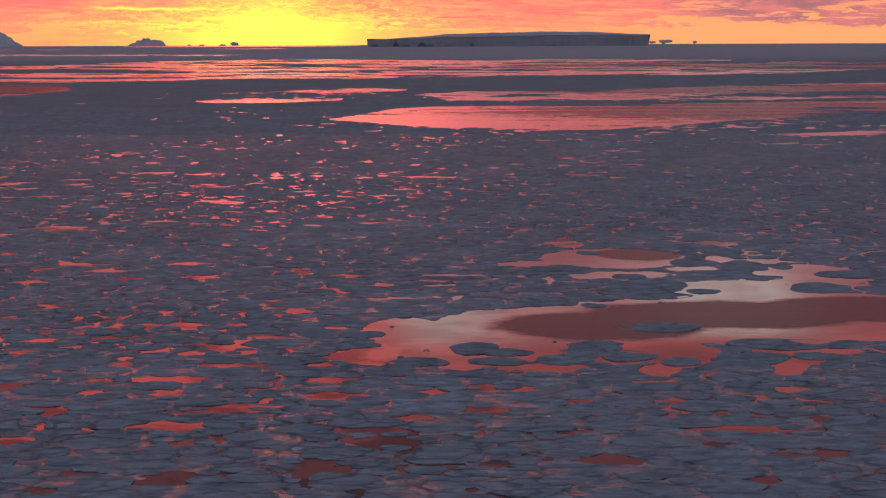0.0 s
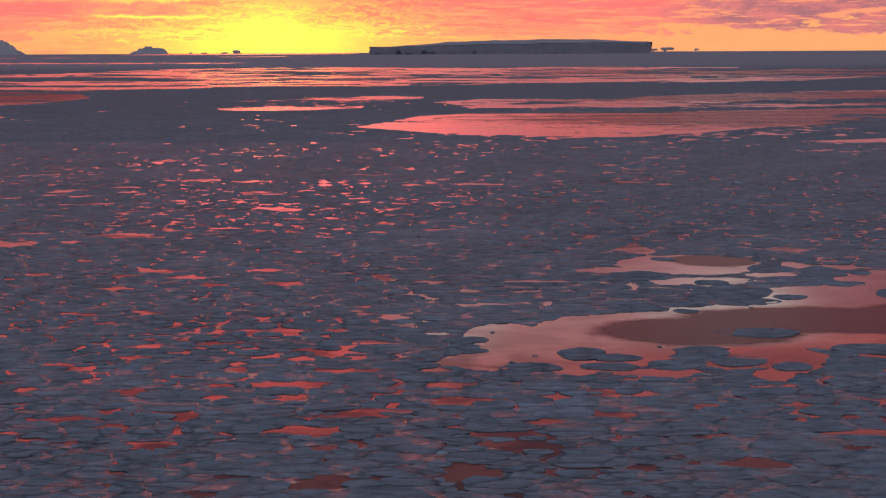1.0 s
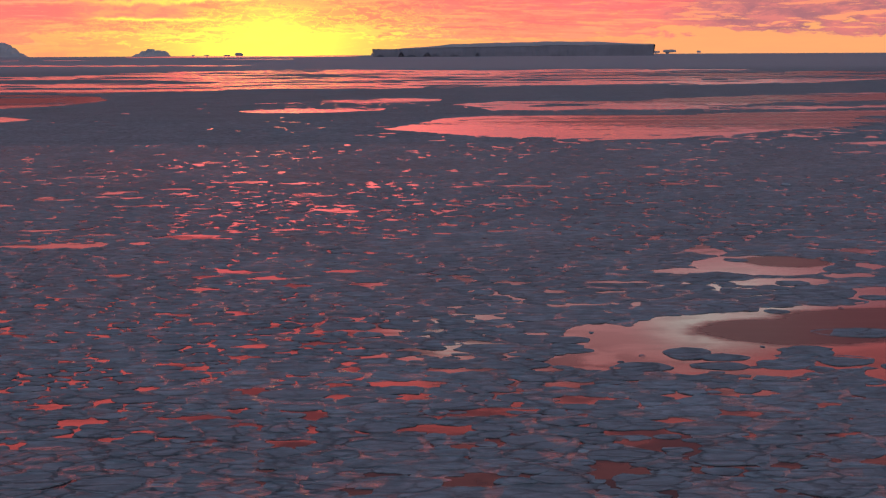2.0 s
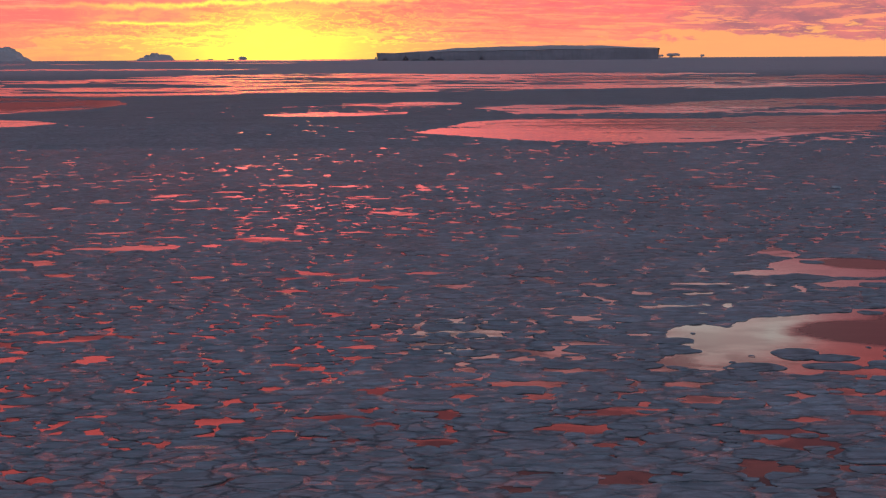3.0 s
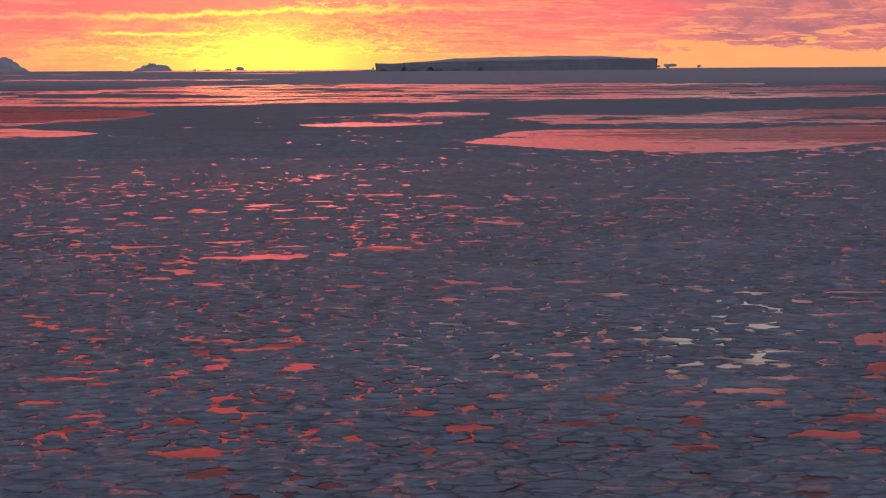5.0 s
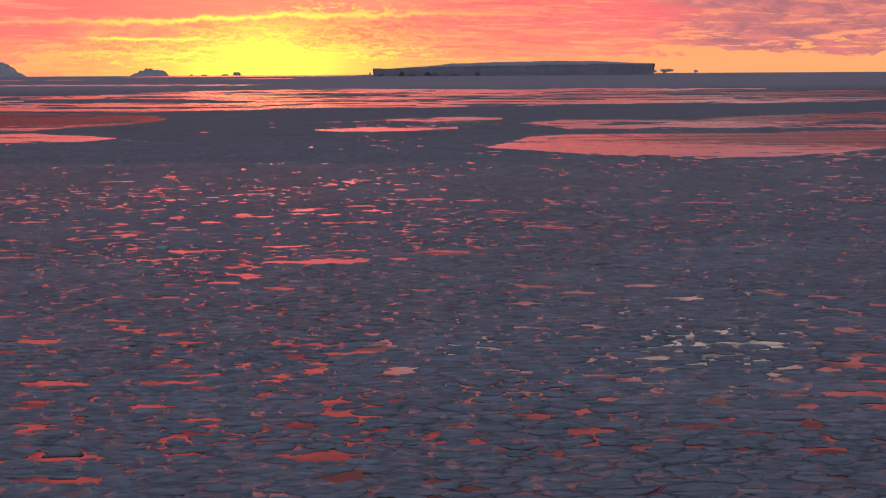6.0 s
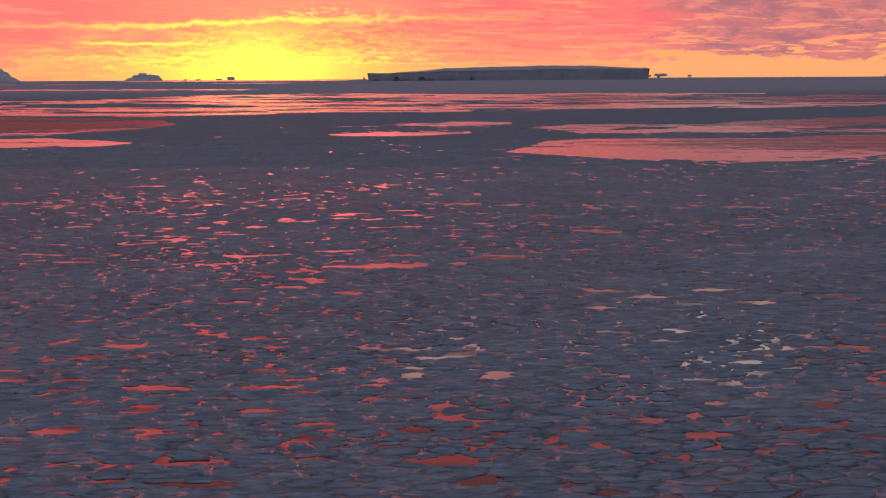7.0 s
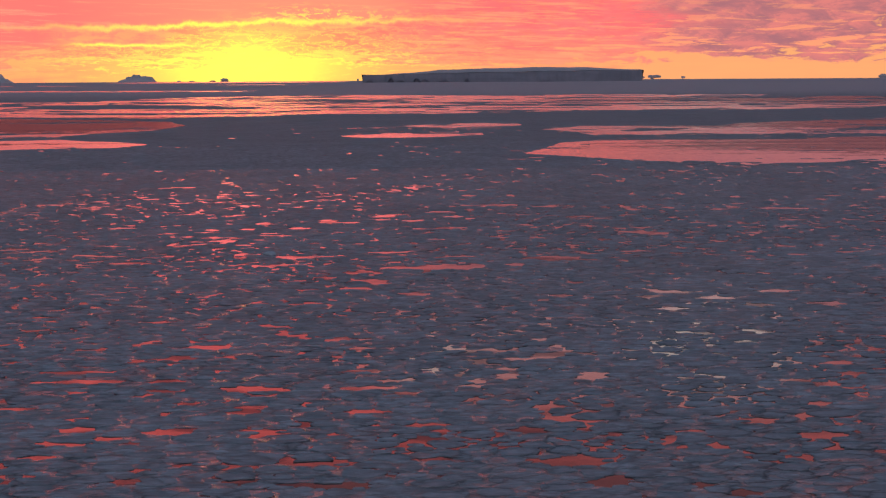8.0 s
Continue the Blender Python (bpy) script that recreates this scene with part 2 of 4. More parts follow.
def make_water():
    m, n, s = material("cold sea water")
    at = place(n)
    streak = n.noise(place(n, 0.03, 0.4, 1.0), 1.0, 6.0, 0.65)
    lanes = n.noise(place(n, 0.005, 0.16, 1.0), 1.0, 7.0, 0.7, 0.2)
    patch = n.noise(at, 0.22, 5.0, 0.6, 0.8)
    flow = n.node("ShaderNodeSeparateXYZ")
    n.put(at, flow.inputs[0])
    film = None
    for x, y, rx, ry in FILMS:
        dx = n.math("DIVIDE", n.math("SUBTRACT", flow.outputs[0], x), rx)
        dy = n.math("DIVIDE", n.math("SUBTRACT", flow.outputs[1], y), ry)
        d = n.math("SUBTRACT", 1.0, n.math("SQRT", n.math("ADD", n.math("MULTIPLY", dx, dx), n.math("MULTIPLY", dy, dy))))
        film = d if film is None else n.math("MAXIMUM", film, d)
    calm = n.step(flow.outputs[1], 85.0, 150.0, 0.3, 1.0)
    patch = n.math("ADD", patch, n.math("MULTIPLY", n.math("SUBTRACT", n.noise(place(n, 0.7, 2.4, 1.0), 1.0, 5.0, 0.7), 0.5), 0.9))
    ragged = n.math("ADD", n.math("MULTIPLY", n.math("SUBTRACT", patch, 0.5), 1.3), n.math("MULTIPLY", n.math("SUBTRACT", lanes, 0.5), 1.6))
    slick = n.math("MULTIPLY", n.step(n.math("ADD", film, n.math("MULTIPLY", ragged, calm)), -0.04, n.step(flow.outputs[1], 85.0, 150.0, 0.20, 0.15)), 0.9)
    wisps = n.noise(place(n, 0.22, 1.7, 1.0), 1.0, 5.0, 0.65, 0.3)
    matte = n.math("MULTIPLY", n.math("MULTIPLY", slick, n.math("MAXIMUM", n.step(wisps, 0.30, 0.56, 0.68, 1.0), n.step(flow.outputs[1], 90.0, 150.0))), n.math("MULTIPLY", n.step(flow.outputs[0], -100.0, -72.0, 1.5, 1.0), n.step(flow.outputs[1], 85.0, 150.0, 0.35, 0.52)))
    lines = n.noise(place(n, 0.011, 0.42, 1.0), 1.0, 6.0, 0.68, 0.1)
    slick = n.math("MULTIPLY", slick, n.math("MAXIMUM", n.step(flow.outputs[1], 90.0, 170.0, 1.0, 0.0), n.step(lines, 0.41, 0.57, 0.12, 1.0)))
    thick = slick
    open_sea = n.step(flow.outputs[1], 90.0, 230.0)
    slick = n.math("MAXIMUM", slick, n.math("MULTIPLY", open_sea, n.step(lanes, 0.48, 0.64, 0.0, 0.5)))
    # a thin skin of grease ice over some of the openings
    skin = n.noise(place(n, 0.35, 0.5, 1.0), 1.0, 3.0, 0.55, 0.4)
    slick = n.math("MAXIMUM", slick, n.math("MULTIPLY", n.step(flow.outputs[1], 150.0, 215.0, 1.0, 0.0), n.step(n.math("ADD", skin, n.step(flow.outputs[1], 52.0, 85.0, 0.04, 0.0)), 0.45, 0.62, 0.0, 0.8)))
    lake = n.math("MULTIPLY", bell(n, flow.outputs[0], 9.0, 16.0), bell(n, flow.outputs[1], 65.0, 19.0))
    matte = n.math("MAXIMUM", matte, n.math("MULTIPLY", n.math("MULTIPLY", n.step(flow.outputs[1], 120.0, 180.0, 0.52, 0.0), n.step(lake, 0.25, 0.6, 1.0, 0.0)), n.step(skin, 0.46, 0.62)))
    # film colour: dark in the pool, paler in the far leads
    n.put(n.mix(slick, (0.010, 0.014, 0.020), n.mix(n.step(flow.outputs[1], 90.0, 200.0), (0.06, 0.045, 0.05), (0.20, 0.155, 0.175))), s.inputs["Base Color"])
    rough = n.math("ADD", 0.035, n.math("MULTIPLY", n.step(flow.outputs[1], 170.0, 280.0), n.step(streak, 0.32, 0.68, 0.03, 0.08)))
    rough = n.math("ADD", rough, n.math("MULTIPLY", thick, n.step(flow.outputs[1], 85.0, 150.0, 0.22, 0.0)))
    n.put(n.math("ADD", rough, n.math("MULTIPLY", slick, n.step(flow.outputs[1], 90.0, 230.0, 0.05, 0.15))), s.inputs["Roughness"])
    n.put(n.math("SUBTRACT", 0.5, n.math("MULTIPLY", slick, n.step(flow.outputs[1], 90.0, 230.0, 0.31, 0.35))), s.inputs["Specular IOR Level"])
    s.inputs["IOR"].default_value = 1.333
    ripple = n.math("ADD", n.noise(at, 2.2, 3.0, 0.5), n.math("MULTIPLY", streak, 2.0))
    # wavelets, as a tilt of the surface, that grow with the reach of open water
    chop = n.node("ShaderNodeTexNoise")
    n.put(at, chop.inputs["Vector"])
    chop.inputs["Scale"].default_value, chop.inputs["Detail"].default_value = 1.7, 2.0
    tilt = n.node("ShaderNodeVectorMath", operation="SUBTRACT")
    n.put(chop.outputs["Color"], tilt.inputs[0])
    tilt.inputs[1].default_value = (0.5, 0.5, 0.5)
    size = n.math("MULTIPLY", n.step(flow.outputs[1], 150.0, 480.0, 0.0, 0.55), n.step(streak, 0.35, 0.65, 0.35, 1.0))
    lean = n.node("ShaderNodeVectorMath", operation="MULTIPLY")
    n.put(tilt.outputs[0], lean.inputs[0])
    n.put(n.xyz(size, size, 0.0), lean.inputs[1])
    # low swell slopes that face the ship
    leaned = n.node("ShaderNodeVectorMath", operation="ADD")
    n.put(lean.outputs[0], leaned.inputs[0])
    swell = n.math("MULTIPLY", n.math("MULTIPLY", bell(n, flow.outputs[0], 9.0, 6.5), bell(n, flow.outputs[1], 53.5, 3.6)), -0.024)
    n.put(n.xyz(0.0, n.math("ADD", swell, n.math("ADD", n.step(flow.outputs[1], 130.0, 300.0, 0.0, -0.016), n.step(flow.outputs[1], 262.0, 330.0, 0.0, -0.024))), 0.0), leaned.inputs[1])
    b = n.node("ShaderNodeBump")
    b.inputs["Strength"].default_value, b.inputs["Distance"].default_value = 0.03, 0.05
    n.put(ripple, b.inputs["Height"])
    whole = n.node("ShaderNodeVectorMath", operation="ADD")
    n.put(leaned.outputs[0], whole.inputs[0])
    n.put(b.outputs[0], whole.inputs[1])
    unit = n.node("ShaderNodeVectorMath", operation="NORMALIZE")
    n.put(whole.outputs[0], unit.inputs[0])
    n.put(unit.outputs[0], s.inputs["Normal"])
    # the thick frazil film is dull
    dull = n.node("ShaderNodeBsdfDiffuse")
    dull.inputs["Color"].default_value = (0.16, 0.13, 0.135, 1.0)
    both = n.node("ShaderNodeMixShader")
    n.put(matte, both.inputs[0])
    n.put(s.outputs[0], both.inputs[1])
    n.put(dull.outputs[0], both.inputs[2])
    for end in [k for k in m.node_tree.nodes if k.bl_idname == "ShaderNodeOutputMaterial"]:
        n.put(both.outputs[0], end.inputs[0])
    return m


def make_ice(name, tone, per_floe, rough=0.75, gloss=0.12, far_bright=False, wet=False):
    m, n, s = material(name)
    at = place(n)
    drift = n.noise(place(n, 0.8, 1.9, 1.0), 1.3, 7.0, 0.68, 0.4)
    grain = n.noise(place(n, 0.75, 1.4, 1.0), 4.5, 7.0, 0.72, 0.3)
    broad = n.noise(at, 0.09, 4.0, 0.55)
    col = n.mix(n.step(drift, 0.34, 0.66), tuple(c * 0.5 for c in tone), tuple(min(0.9, c * 1.06) for c in tone))
    col = n.mix(n.step(grain, 0.46, 0.66, 0.0, 0.55), col, tuple(c * 0.62 for c in tone))
    col = n.mix(n.step(grain, 0.44, 0.30, 0.0, 0.6), col, tuple(min(0.88, c * 1.22) for c in tone))
    if per_floe:
        own = n.node("ShaderNodeNewGeometry").outputs["Random Per Island"]
        col = n.mix(n.step(own, 0.0, 1.0, 0.0, 0.46), col, tuple(c * 0.45 for c in tone))
    col = n.mix(n.step(broad, 0.35, 0.7, 0.0, 0.3), col, tuple(c * 0.55 for c in tone))
    if far_bright:
        # brighter look of the far ice, painted into its colour by distance
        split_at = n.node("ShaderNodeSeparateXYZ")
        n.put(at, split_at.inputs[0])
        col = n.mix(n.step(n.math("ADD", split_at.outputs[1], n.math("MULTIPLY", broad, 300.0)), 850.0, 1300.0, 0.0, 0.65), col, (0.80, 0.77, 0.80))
    warp = n.node("ShaderNodeVectorMath", operation="ADD")
    n.put(place(n, 0.62, 1.0, 1.0), warp.inputs[0])
    n.put(n.xyz(n.math("MULTIPLY", drift, 0.9), n.math("MULTIPLY", grain, 0.35), 0.0), warp.inputs[1])
    cells = n.node("ShaderNodeTexVoronoi")
    cells.feature = "DISTANCE_TO_EDGE"
    n.put(warp.outputs[0], cells.inputs["Vector"])
    cells.inputs["Scale"].default_value = 1.1
    seam = n.math("MULTIPLY", n.step(cells.outputs["Distance"], 0.0, 0.055, 1.0, 0.0), n.step(broad, 0.35, 0.6, 0.25, 1.0))
    col = n.mix(n.math("MULTIPLY", seam, 0.65), col, tuple(c * 0.3 for c in tone))
    n.put(col, s.inputs["Base Color"])
    s.inputs["Roughness"].default_value = rough
    s.inputs["Specular IOR Level"].default_value = gloss
    if wet:
        # soaked patches shine, drier ones do not
        soak = n.noise(place(n, 0.5, 0.9, 1.0), 1.0, 4.0, 0.6, 0.5)
        reach = n.node("ShaderNodeSeparateXYZ")
        n.put(at, reach.inputs[0])
        soak = n.math("SUBTRACT", soak, n.step(reach.outputs[1], 60.0, 120.0, 0.0, 0.14))
        n.put(n.step(soak, 0.42, 0.62, 0.45, 0.22), s.inputs["Roughness"])
        n.put(n.step(soak, 0.42, 0.62, 0.12, 0.30), s.inputs["Specular IOR Level"])
    bump(n, s, n.math("SUBTRACT", n.math("ADD", drift, n.math("MULTIPLY", grain, 0.6)), n.math("MULTIPLY", seam, 0.5)), 0.9, 0.09)
    return m


WATER = make_water()
PANCAKE = make_ice("snow dusted pancake ice", (0.66, 0.77, 0.845), True, 0.8, 0.05)
SLUSH = make_ice("wet slush ice", (0.52, 0.57, 0.615), False, 0.40, 0.28, wet=True)
SHEET = make_ice("far pack ice", (0.52, 0.605, 0.65), False, 0.8, 0.06, far_bright=True)


def make_berg(name, tone):
    m, n, s = material(name)
    wall = n.noise(place(n, 0.022, 0.022, 0.04), 1.0, 7.0, 0.62, 0.4)
    layer = n.noise(place(n, 0.002, 0.002, 0.16), 1.0, 4.0, 0.6)
    flute = n.noise(place(n, 0.11, 0.11, 0.012), 1.0, 5.0, 0.65, 0.2)
    col = n.mix(n.step(wall, 0.35, 0.65), tuple(c * 0.84 for c in tone), tone)
    col = n.mix(n.step(layer, 0.45, 0.7, 0.0, 0.35), col, tuple(c * 0.7 for c in tone))
    col = n.mix(n.step(flute, 0.48, 0.70, 0.0, 0.28), col, tuple(c * 0.6 for c in tone))
    n.put(col, s.inputs["Base Color"])
    s.inputs["Roughness"].default_value = 0.8
    s.inputs["Specular IOR Level"].default_value = 0.1
    bump(n, s, wall, 0.7, 3.0)
    return m


# the ice's own blue-grey, darkened further in place of the cliff's shade
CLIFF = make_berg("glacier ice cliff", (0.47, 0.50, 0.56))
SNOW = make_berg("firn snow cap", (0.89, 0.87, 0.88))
BLUE_ICE, _n, _s = material("clear blue ice")
_n.put(_n.mix(_n.noise(place(_n), 6.0), (0.50, 0.66, 0.74), (0.78, 0.86, 0.90)), _s.inputs["Base Color"])
_s.inputs["Roughness"].default_value = 0.6

# ---- small tools ----
rng = np.random.default_rng(11)
LATTICE = rng.random((256, 256))


def value_noise(x, y):
    xi, yi = np.floor(x).astype(int), np.floor(y).astype(int)
    fx, fy = x - xi, y - yi
    fx, fy = fx * fx * (3 - 2 * fx), fy * fy * (3 - 2 * fy)
    a, b = LATTICE[xi & 255, yi & 255], LATTICE[(xi + 1) & 255, yi & 255]
    c, d = LATTICE[xi & 255, (yi + 1) & 255], LATTICE[(xi + 1) & 255, (yi + 1) & 255]
    return (a * (1 - fx) + b * fx) * (1 - fy) + (c * (1 - fx) + d * fx) * fy


def fbm(x, y, octaves=4, rough=0.5):
    """Layered noise about 0, within about -0.5 to 0.5."""
    x, y = np.asarray(x, float), np.asarray(y, float)
    total, size, whole = 0.0, 1.0, 0.0
    for k in range(octaves):
        total = total + size * (value_noise(x * 2 ** k + 37.7 * k, y * 2 ** k + 11.3 * k) - 0.5)
        whole += size
        size *= rough
    return total / whole


def mesh_object(name, verts, faces, mat, smooth=False):
    me = bpy.data.meshes.new(name)
    me.from_pydata(verts, [], faces)
    me.materials.append(mat)
    if smooth:
        me.polygons.foreach_set("use_smooth", [True] * len(me.polygons))
    me.update()
    return new(name, me)


# ---- water ----


def build_water():
    radii = [0.0, 20, 60, 150, 400, 1000, 2200, 3600, REACH]
    count = 128
    verts, faces = [(0.0, 0.0, 0.0)], []
    for r in radii[1:]:
        verts += [(r * math.cos(2 * math.pi * k / count), r * math.sin(2 * math.pi * k / count), 0.0) for k in range(count)]
    for k in range(count):
        faces.append((0, 1 + k, 1 + (k + 1) % count))
    for ring in range(len(radii) - 2):
        a, b = 1 + ring * count, 1 + (ring + 1) * count
        for k in range(count):
            j = (k + 1) % count
            faces.append((a + k, b + k, b + j, a + j))
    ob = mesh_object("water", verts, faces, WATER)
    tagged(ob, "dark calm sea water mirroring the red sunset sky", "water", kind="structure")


build_water()

# ---- open leads in the far pack: near and far shore of each, as (x, y) knots ----
LEADS = []


def lead(near, far, broken):
    """A lead between two shores; broken: how much drift ice floats in it."""
    LEADS.append((near, far, broken))


lead([(-16, 219), (-2, 199), (12, 190), (22, 194), (31, 202), (40, 213), (50, 222), (60, 228), (110, 255)],
     [(-16, 222), (-12, 237), (-8, 255), (0, 265), (11, 266), (31, 265), (52, 275), (68, 279), (110, 290)], 0.9)
lead([(-4, 322), (1, 290), (23, 291), (55, 291), (65, 287), (86, 300), (140, 310)],
     [(-5, 329), (2, 339), (15, 341), (33, 336), (48, 358), (67, 378), (87, 386), (140, 410)], 1.7)
lead([(-47, 289), (-40, 283), (-29, 282), (-21, 292)],
     [(-47, 292), (-36, 300), (-21, 298)], 1.3)
lead([(-47, 333), (-35, 339), (-26, 324), (-17, 330), (-8, 352)],
     [(-48, 341), (-37, 355), (-16, 366), (-8, 360)], 1.9)
lead([(-400, 470), (-126, 442), (-109, 428), (-79, 448), (-65, 466), (-31, 468), (0, 471), (32, 496), (58, 500), (75, 497), (116, 517), (169, 591), (400, 760)],
     [(-400, 700), (-207, 727), (-188, 757), (-176, 877), (-131, 941), (-83, 986), (0, 903), (74, 936), (165, 880), (180, 802), (219, 770), (400, 850)], 1.9)
lead([(-620, 1340), (-369, 1300), (-267, 1261), (-164, 1246)],
     [(-620, 1480), (-413, 1455), (-297, 1406), (-175, 1327)], 1.6)
lead([(-380, 2420), (-290, 2410), (-210, 2430)], [(-380, 2480), (-290, 2570), (-210, 2500)], 0.3)
lead([(-720, 2300), (-610, 2290), (-530, 2310)], [(-720, 2380), (-610, 2420), (-530, 2350)], 0.3)
lead([(-780, 3500), (-230, 3500)], [(-780, 4700), (-230, 4700)], 0.2)
lead([(-190, 232), (-97, 241), (-80, 247), (-77, 257)],
     [(-190, 270), (-107, 277), (-97, 281), (-85, 269), (-78, 259)], 0.8)
lead([(-220, 290), (-112, 296), (-101, 294), (-97, 308), (-90, 323), (-85, 351)],
     [(-220, 425), (-149, 432), (-114, 413), (-94, 389), (-86, 360)], 1.0)
lead([(40, 180), (45, 179), (52, 182), (70, 184)],
     [(40, 182), (47, 186), (54, 189), (70, 193)], 0.7)
lead([(33, 166), (37, 163), (43, 164)],
     [(34, 168), (38, 169), (44, 167)], 0.6)
# strips of drift ice across the wide lead
STRIPS = [([(-185, 570), (-133, 558), (-90, 551)], [(-185, 645), (-157, 655), (-90, 578)])]


def band(x, y, near, far):
    """Positive between the two shores, in shares of the distance."""
    nx, ny = zip(*near)
    fx, fy = zip(*far)
    lo, hi = np.interp(x, nx, ny), np.interp(x, fx, fy)
    first, last = max(nx[0], fx[0]), min(nx[-1], fx[-1])
    ends = np.minimum(x - first, last - x) / y * 3.0
    return np.minimum(np.minimum(y - lo, hi - y) / y * 2.5, ends)


def far_open(x, y):
    """Positive where the far pack is open water."""
    rough = fbm(x / 7.0, y / 16.0, 5, 0.6)
    floats = fbm(x / 30.0 + 50.0, y / 17.0 + 20.0, 5, 0.66)
    strings = fbm(x / (0.05 * y + 2.0) + 31.0, np.log(y) * 75.0, 4, 0.7) + 0.6 * fbm(x / 40.0 + 3.0, y / 26.0 + 12.0, 2)
    best = np.full(np.shape(x), -1.0)
    for near, far, broken in LEADS:
        body = band(x, y, near, far)
        clear = np.minimum((0.30 - 0.13 * broken - floats) * 1.2, (0.34 - 0.09 * broken - strings) * 0.9)
        best = np.maximum(best, np.minimum(body + 0.07 * broken * rough, clear))
    for near, far in STRIPS:
        best = np.minimum(best, -band(x, y, near, far) + 0.08 * rough)
    specks = fbm(x / 1.6 + 70.0, y / 2.2 + 30.0, 2, 0.5) + 0.5 * fbm(x / 35.0, y / 50.0 + 4.0, 3) - 0.285 - 0.0010 * np.maximum(y - 200.0, 0.0)
    specks = specks + 0.20 * np.exp(-((x + 26.0) / 20.0) ** 2 - ((y - 320.0) / 26.0) ** 2)
    return np.maximum(best, specks)


def ice_sheet(gx, gy, ice, top):
    """A sheet over a grid of places, cut along the line where ice passes zero, with an edge that goes under water."""
    rows, cols = ice.shape
    verts = [(x, y, top) for x, y in zip(gx.ravel().tolist(), gy.ravel().tolist())]
    inside = ice > 0
    count = inside[:-1, :-1].astype(int) + inside[1:, :-1] + inside[:-1, 1:] + inside[1:, 1:]
    index = np.arange(rows * cols).reshape(rows, cols)
    full = count == 4
    faces = np.stack([index[:-1, :-1][full], index[:-1, 1:][full], index[1:, 1:][full], index[1:, :-1][full]], 1).tolist()
    cuts, feet = {}, {}

    def cut(a, b):
        key = (min(a, b), max(a, b))
        if key not in cuts:
            fa, fb = ice.flat[key[0]], ice.flat[key[1]]
            s = float(fa / (fa - fb))
            p, q = verts[key[0]], verts[key[1]]
            cuts[key] = len(verts)
            verts.append((p[0] + (q[0] - p[0]) * s, p[1] + (q[1] - p[1]) * s, top))
        return cuts[key]

    def foot(v):
        if v not in feet:
            feet[v] = len(verts)
            verts.append((verts[v][0], verts[v][1], -0.05))
        return feet[v]

    for r, c in zip(*np.nonzero((count > 0) & (count < 4))):
        ring = [int(index[r, c]), int(index[r, c + 1]), int(index[r + 1, c + 1]), int(index[r + 1, c])]
        poly, shore = [], []
        for k in range(4):
            a, b = ring[k], ring[(k + 1) % 4]
            ina, inb = inside.flat[a], inside.flat[b]
            if ina:
                poly.append(a)
            if ina != inb:
                v = cut(a, b)
                poly.append(v)
                shore.append((v, bool(ina)))
        faces.append(poly)
        if len(shore) == 2:
            (u, leaves), (v, _) = shore
            a, b = (u, v) if leaves else (v, u)
            faces.append((b, a, foot(a), foot(b)))
    return verts, faces


def loose_pieces(verts, faces):
    """The connected pieces of a sheet, the widest first, as lists of faces."""
    root = list(range(len(verts)))

    def find(i):
        while root[i] != i:
            root[i] = root[root[i]]
            i = root[i]
        return i

    for f in faces:
        a = find(f[0])
        for i in f[1:]:
            root[find(i)] = a
    groups = {}
    for f in faces:
        groups.setdefault(find(f[0]), []).append(f)
    return sorted(groups.values(), key=len, reverse=True)


def piece_object(name, verts, faces, mat):
    used = sorted({i for f in faces for i in f})
    back = {v: i for i, v in enumerate(used)}
    return mesh_object(name, [verts[i] for i in used], [tuple(back[i] for i in f) for f in faces], mat)


def build_far_pack():
    tan = np.concatenate([np.linspace(-1.2, -0.48, 60)[:-1], np.arange(-0.48, 0.33, 0.0009), np.linspace(0.33, 1.2, 60)[1:]])
    dist = 1.0 / np.linspace(1 / 185.0, 1 / (REACH * 0.985), 240)
    gx, gy = tan[None, :] * dist[:, None], np.repeat(dist[:, None], len(tan), 1)
    short = np.minimum(1.0, REACH * 0.998 / np.hypot(gx, gy))
    gx, gy = gx * short, gy * short
    verts, faces = ice_sheet(gx, gy, -far_open(gx, gy), 0.012)
    pieces = loose_pieces(verts, faces)
    strips = [p for p in pieces[1:] if len(p) > 250][:40]
    rest = pieces[0] + [f for p in pieces[1:] if len(p) <= 250 for f in p]
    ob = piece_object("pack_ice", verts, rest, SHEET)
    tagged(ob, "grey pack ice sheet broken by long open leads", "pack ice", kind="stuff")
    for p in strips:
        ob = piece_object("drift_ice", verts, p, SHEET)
        size = "broad" if len(p) > 6000 else "narrow"
        tagged(ob, size + " strip of grey drift ice between open leads", "drift ice", "strips of drift ice")


build_far_pack()

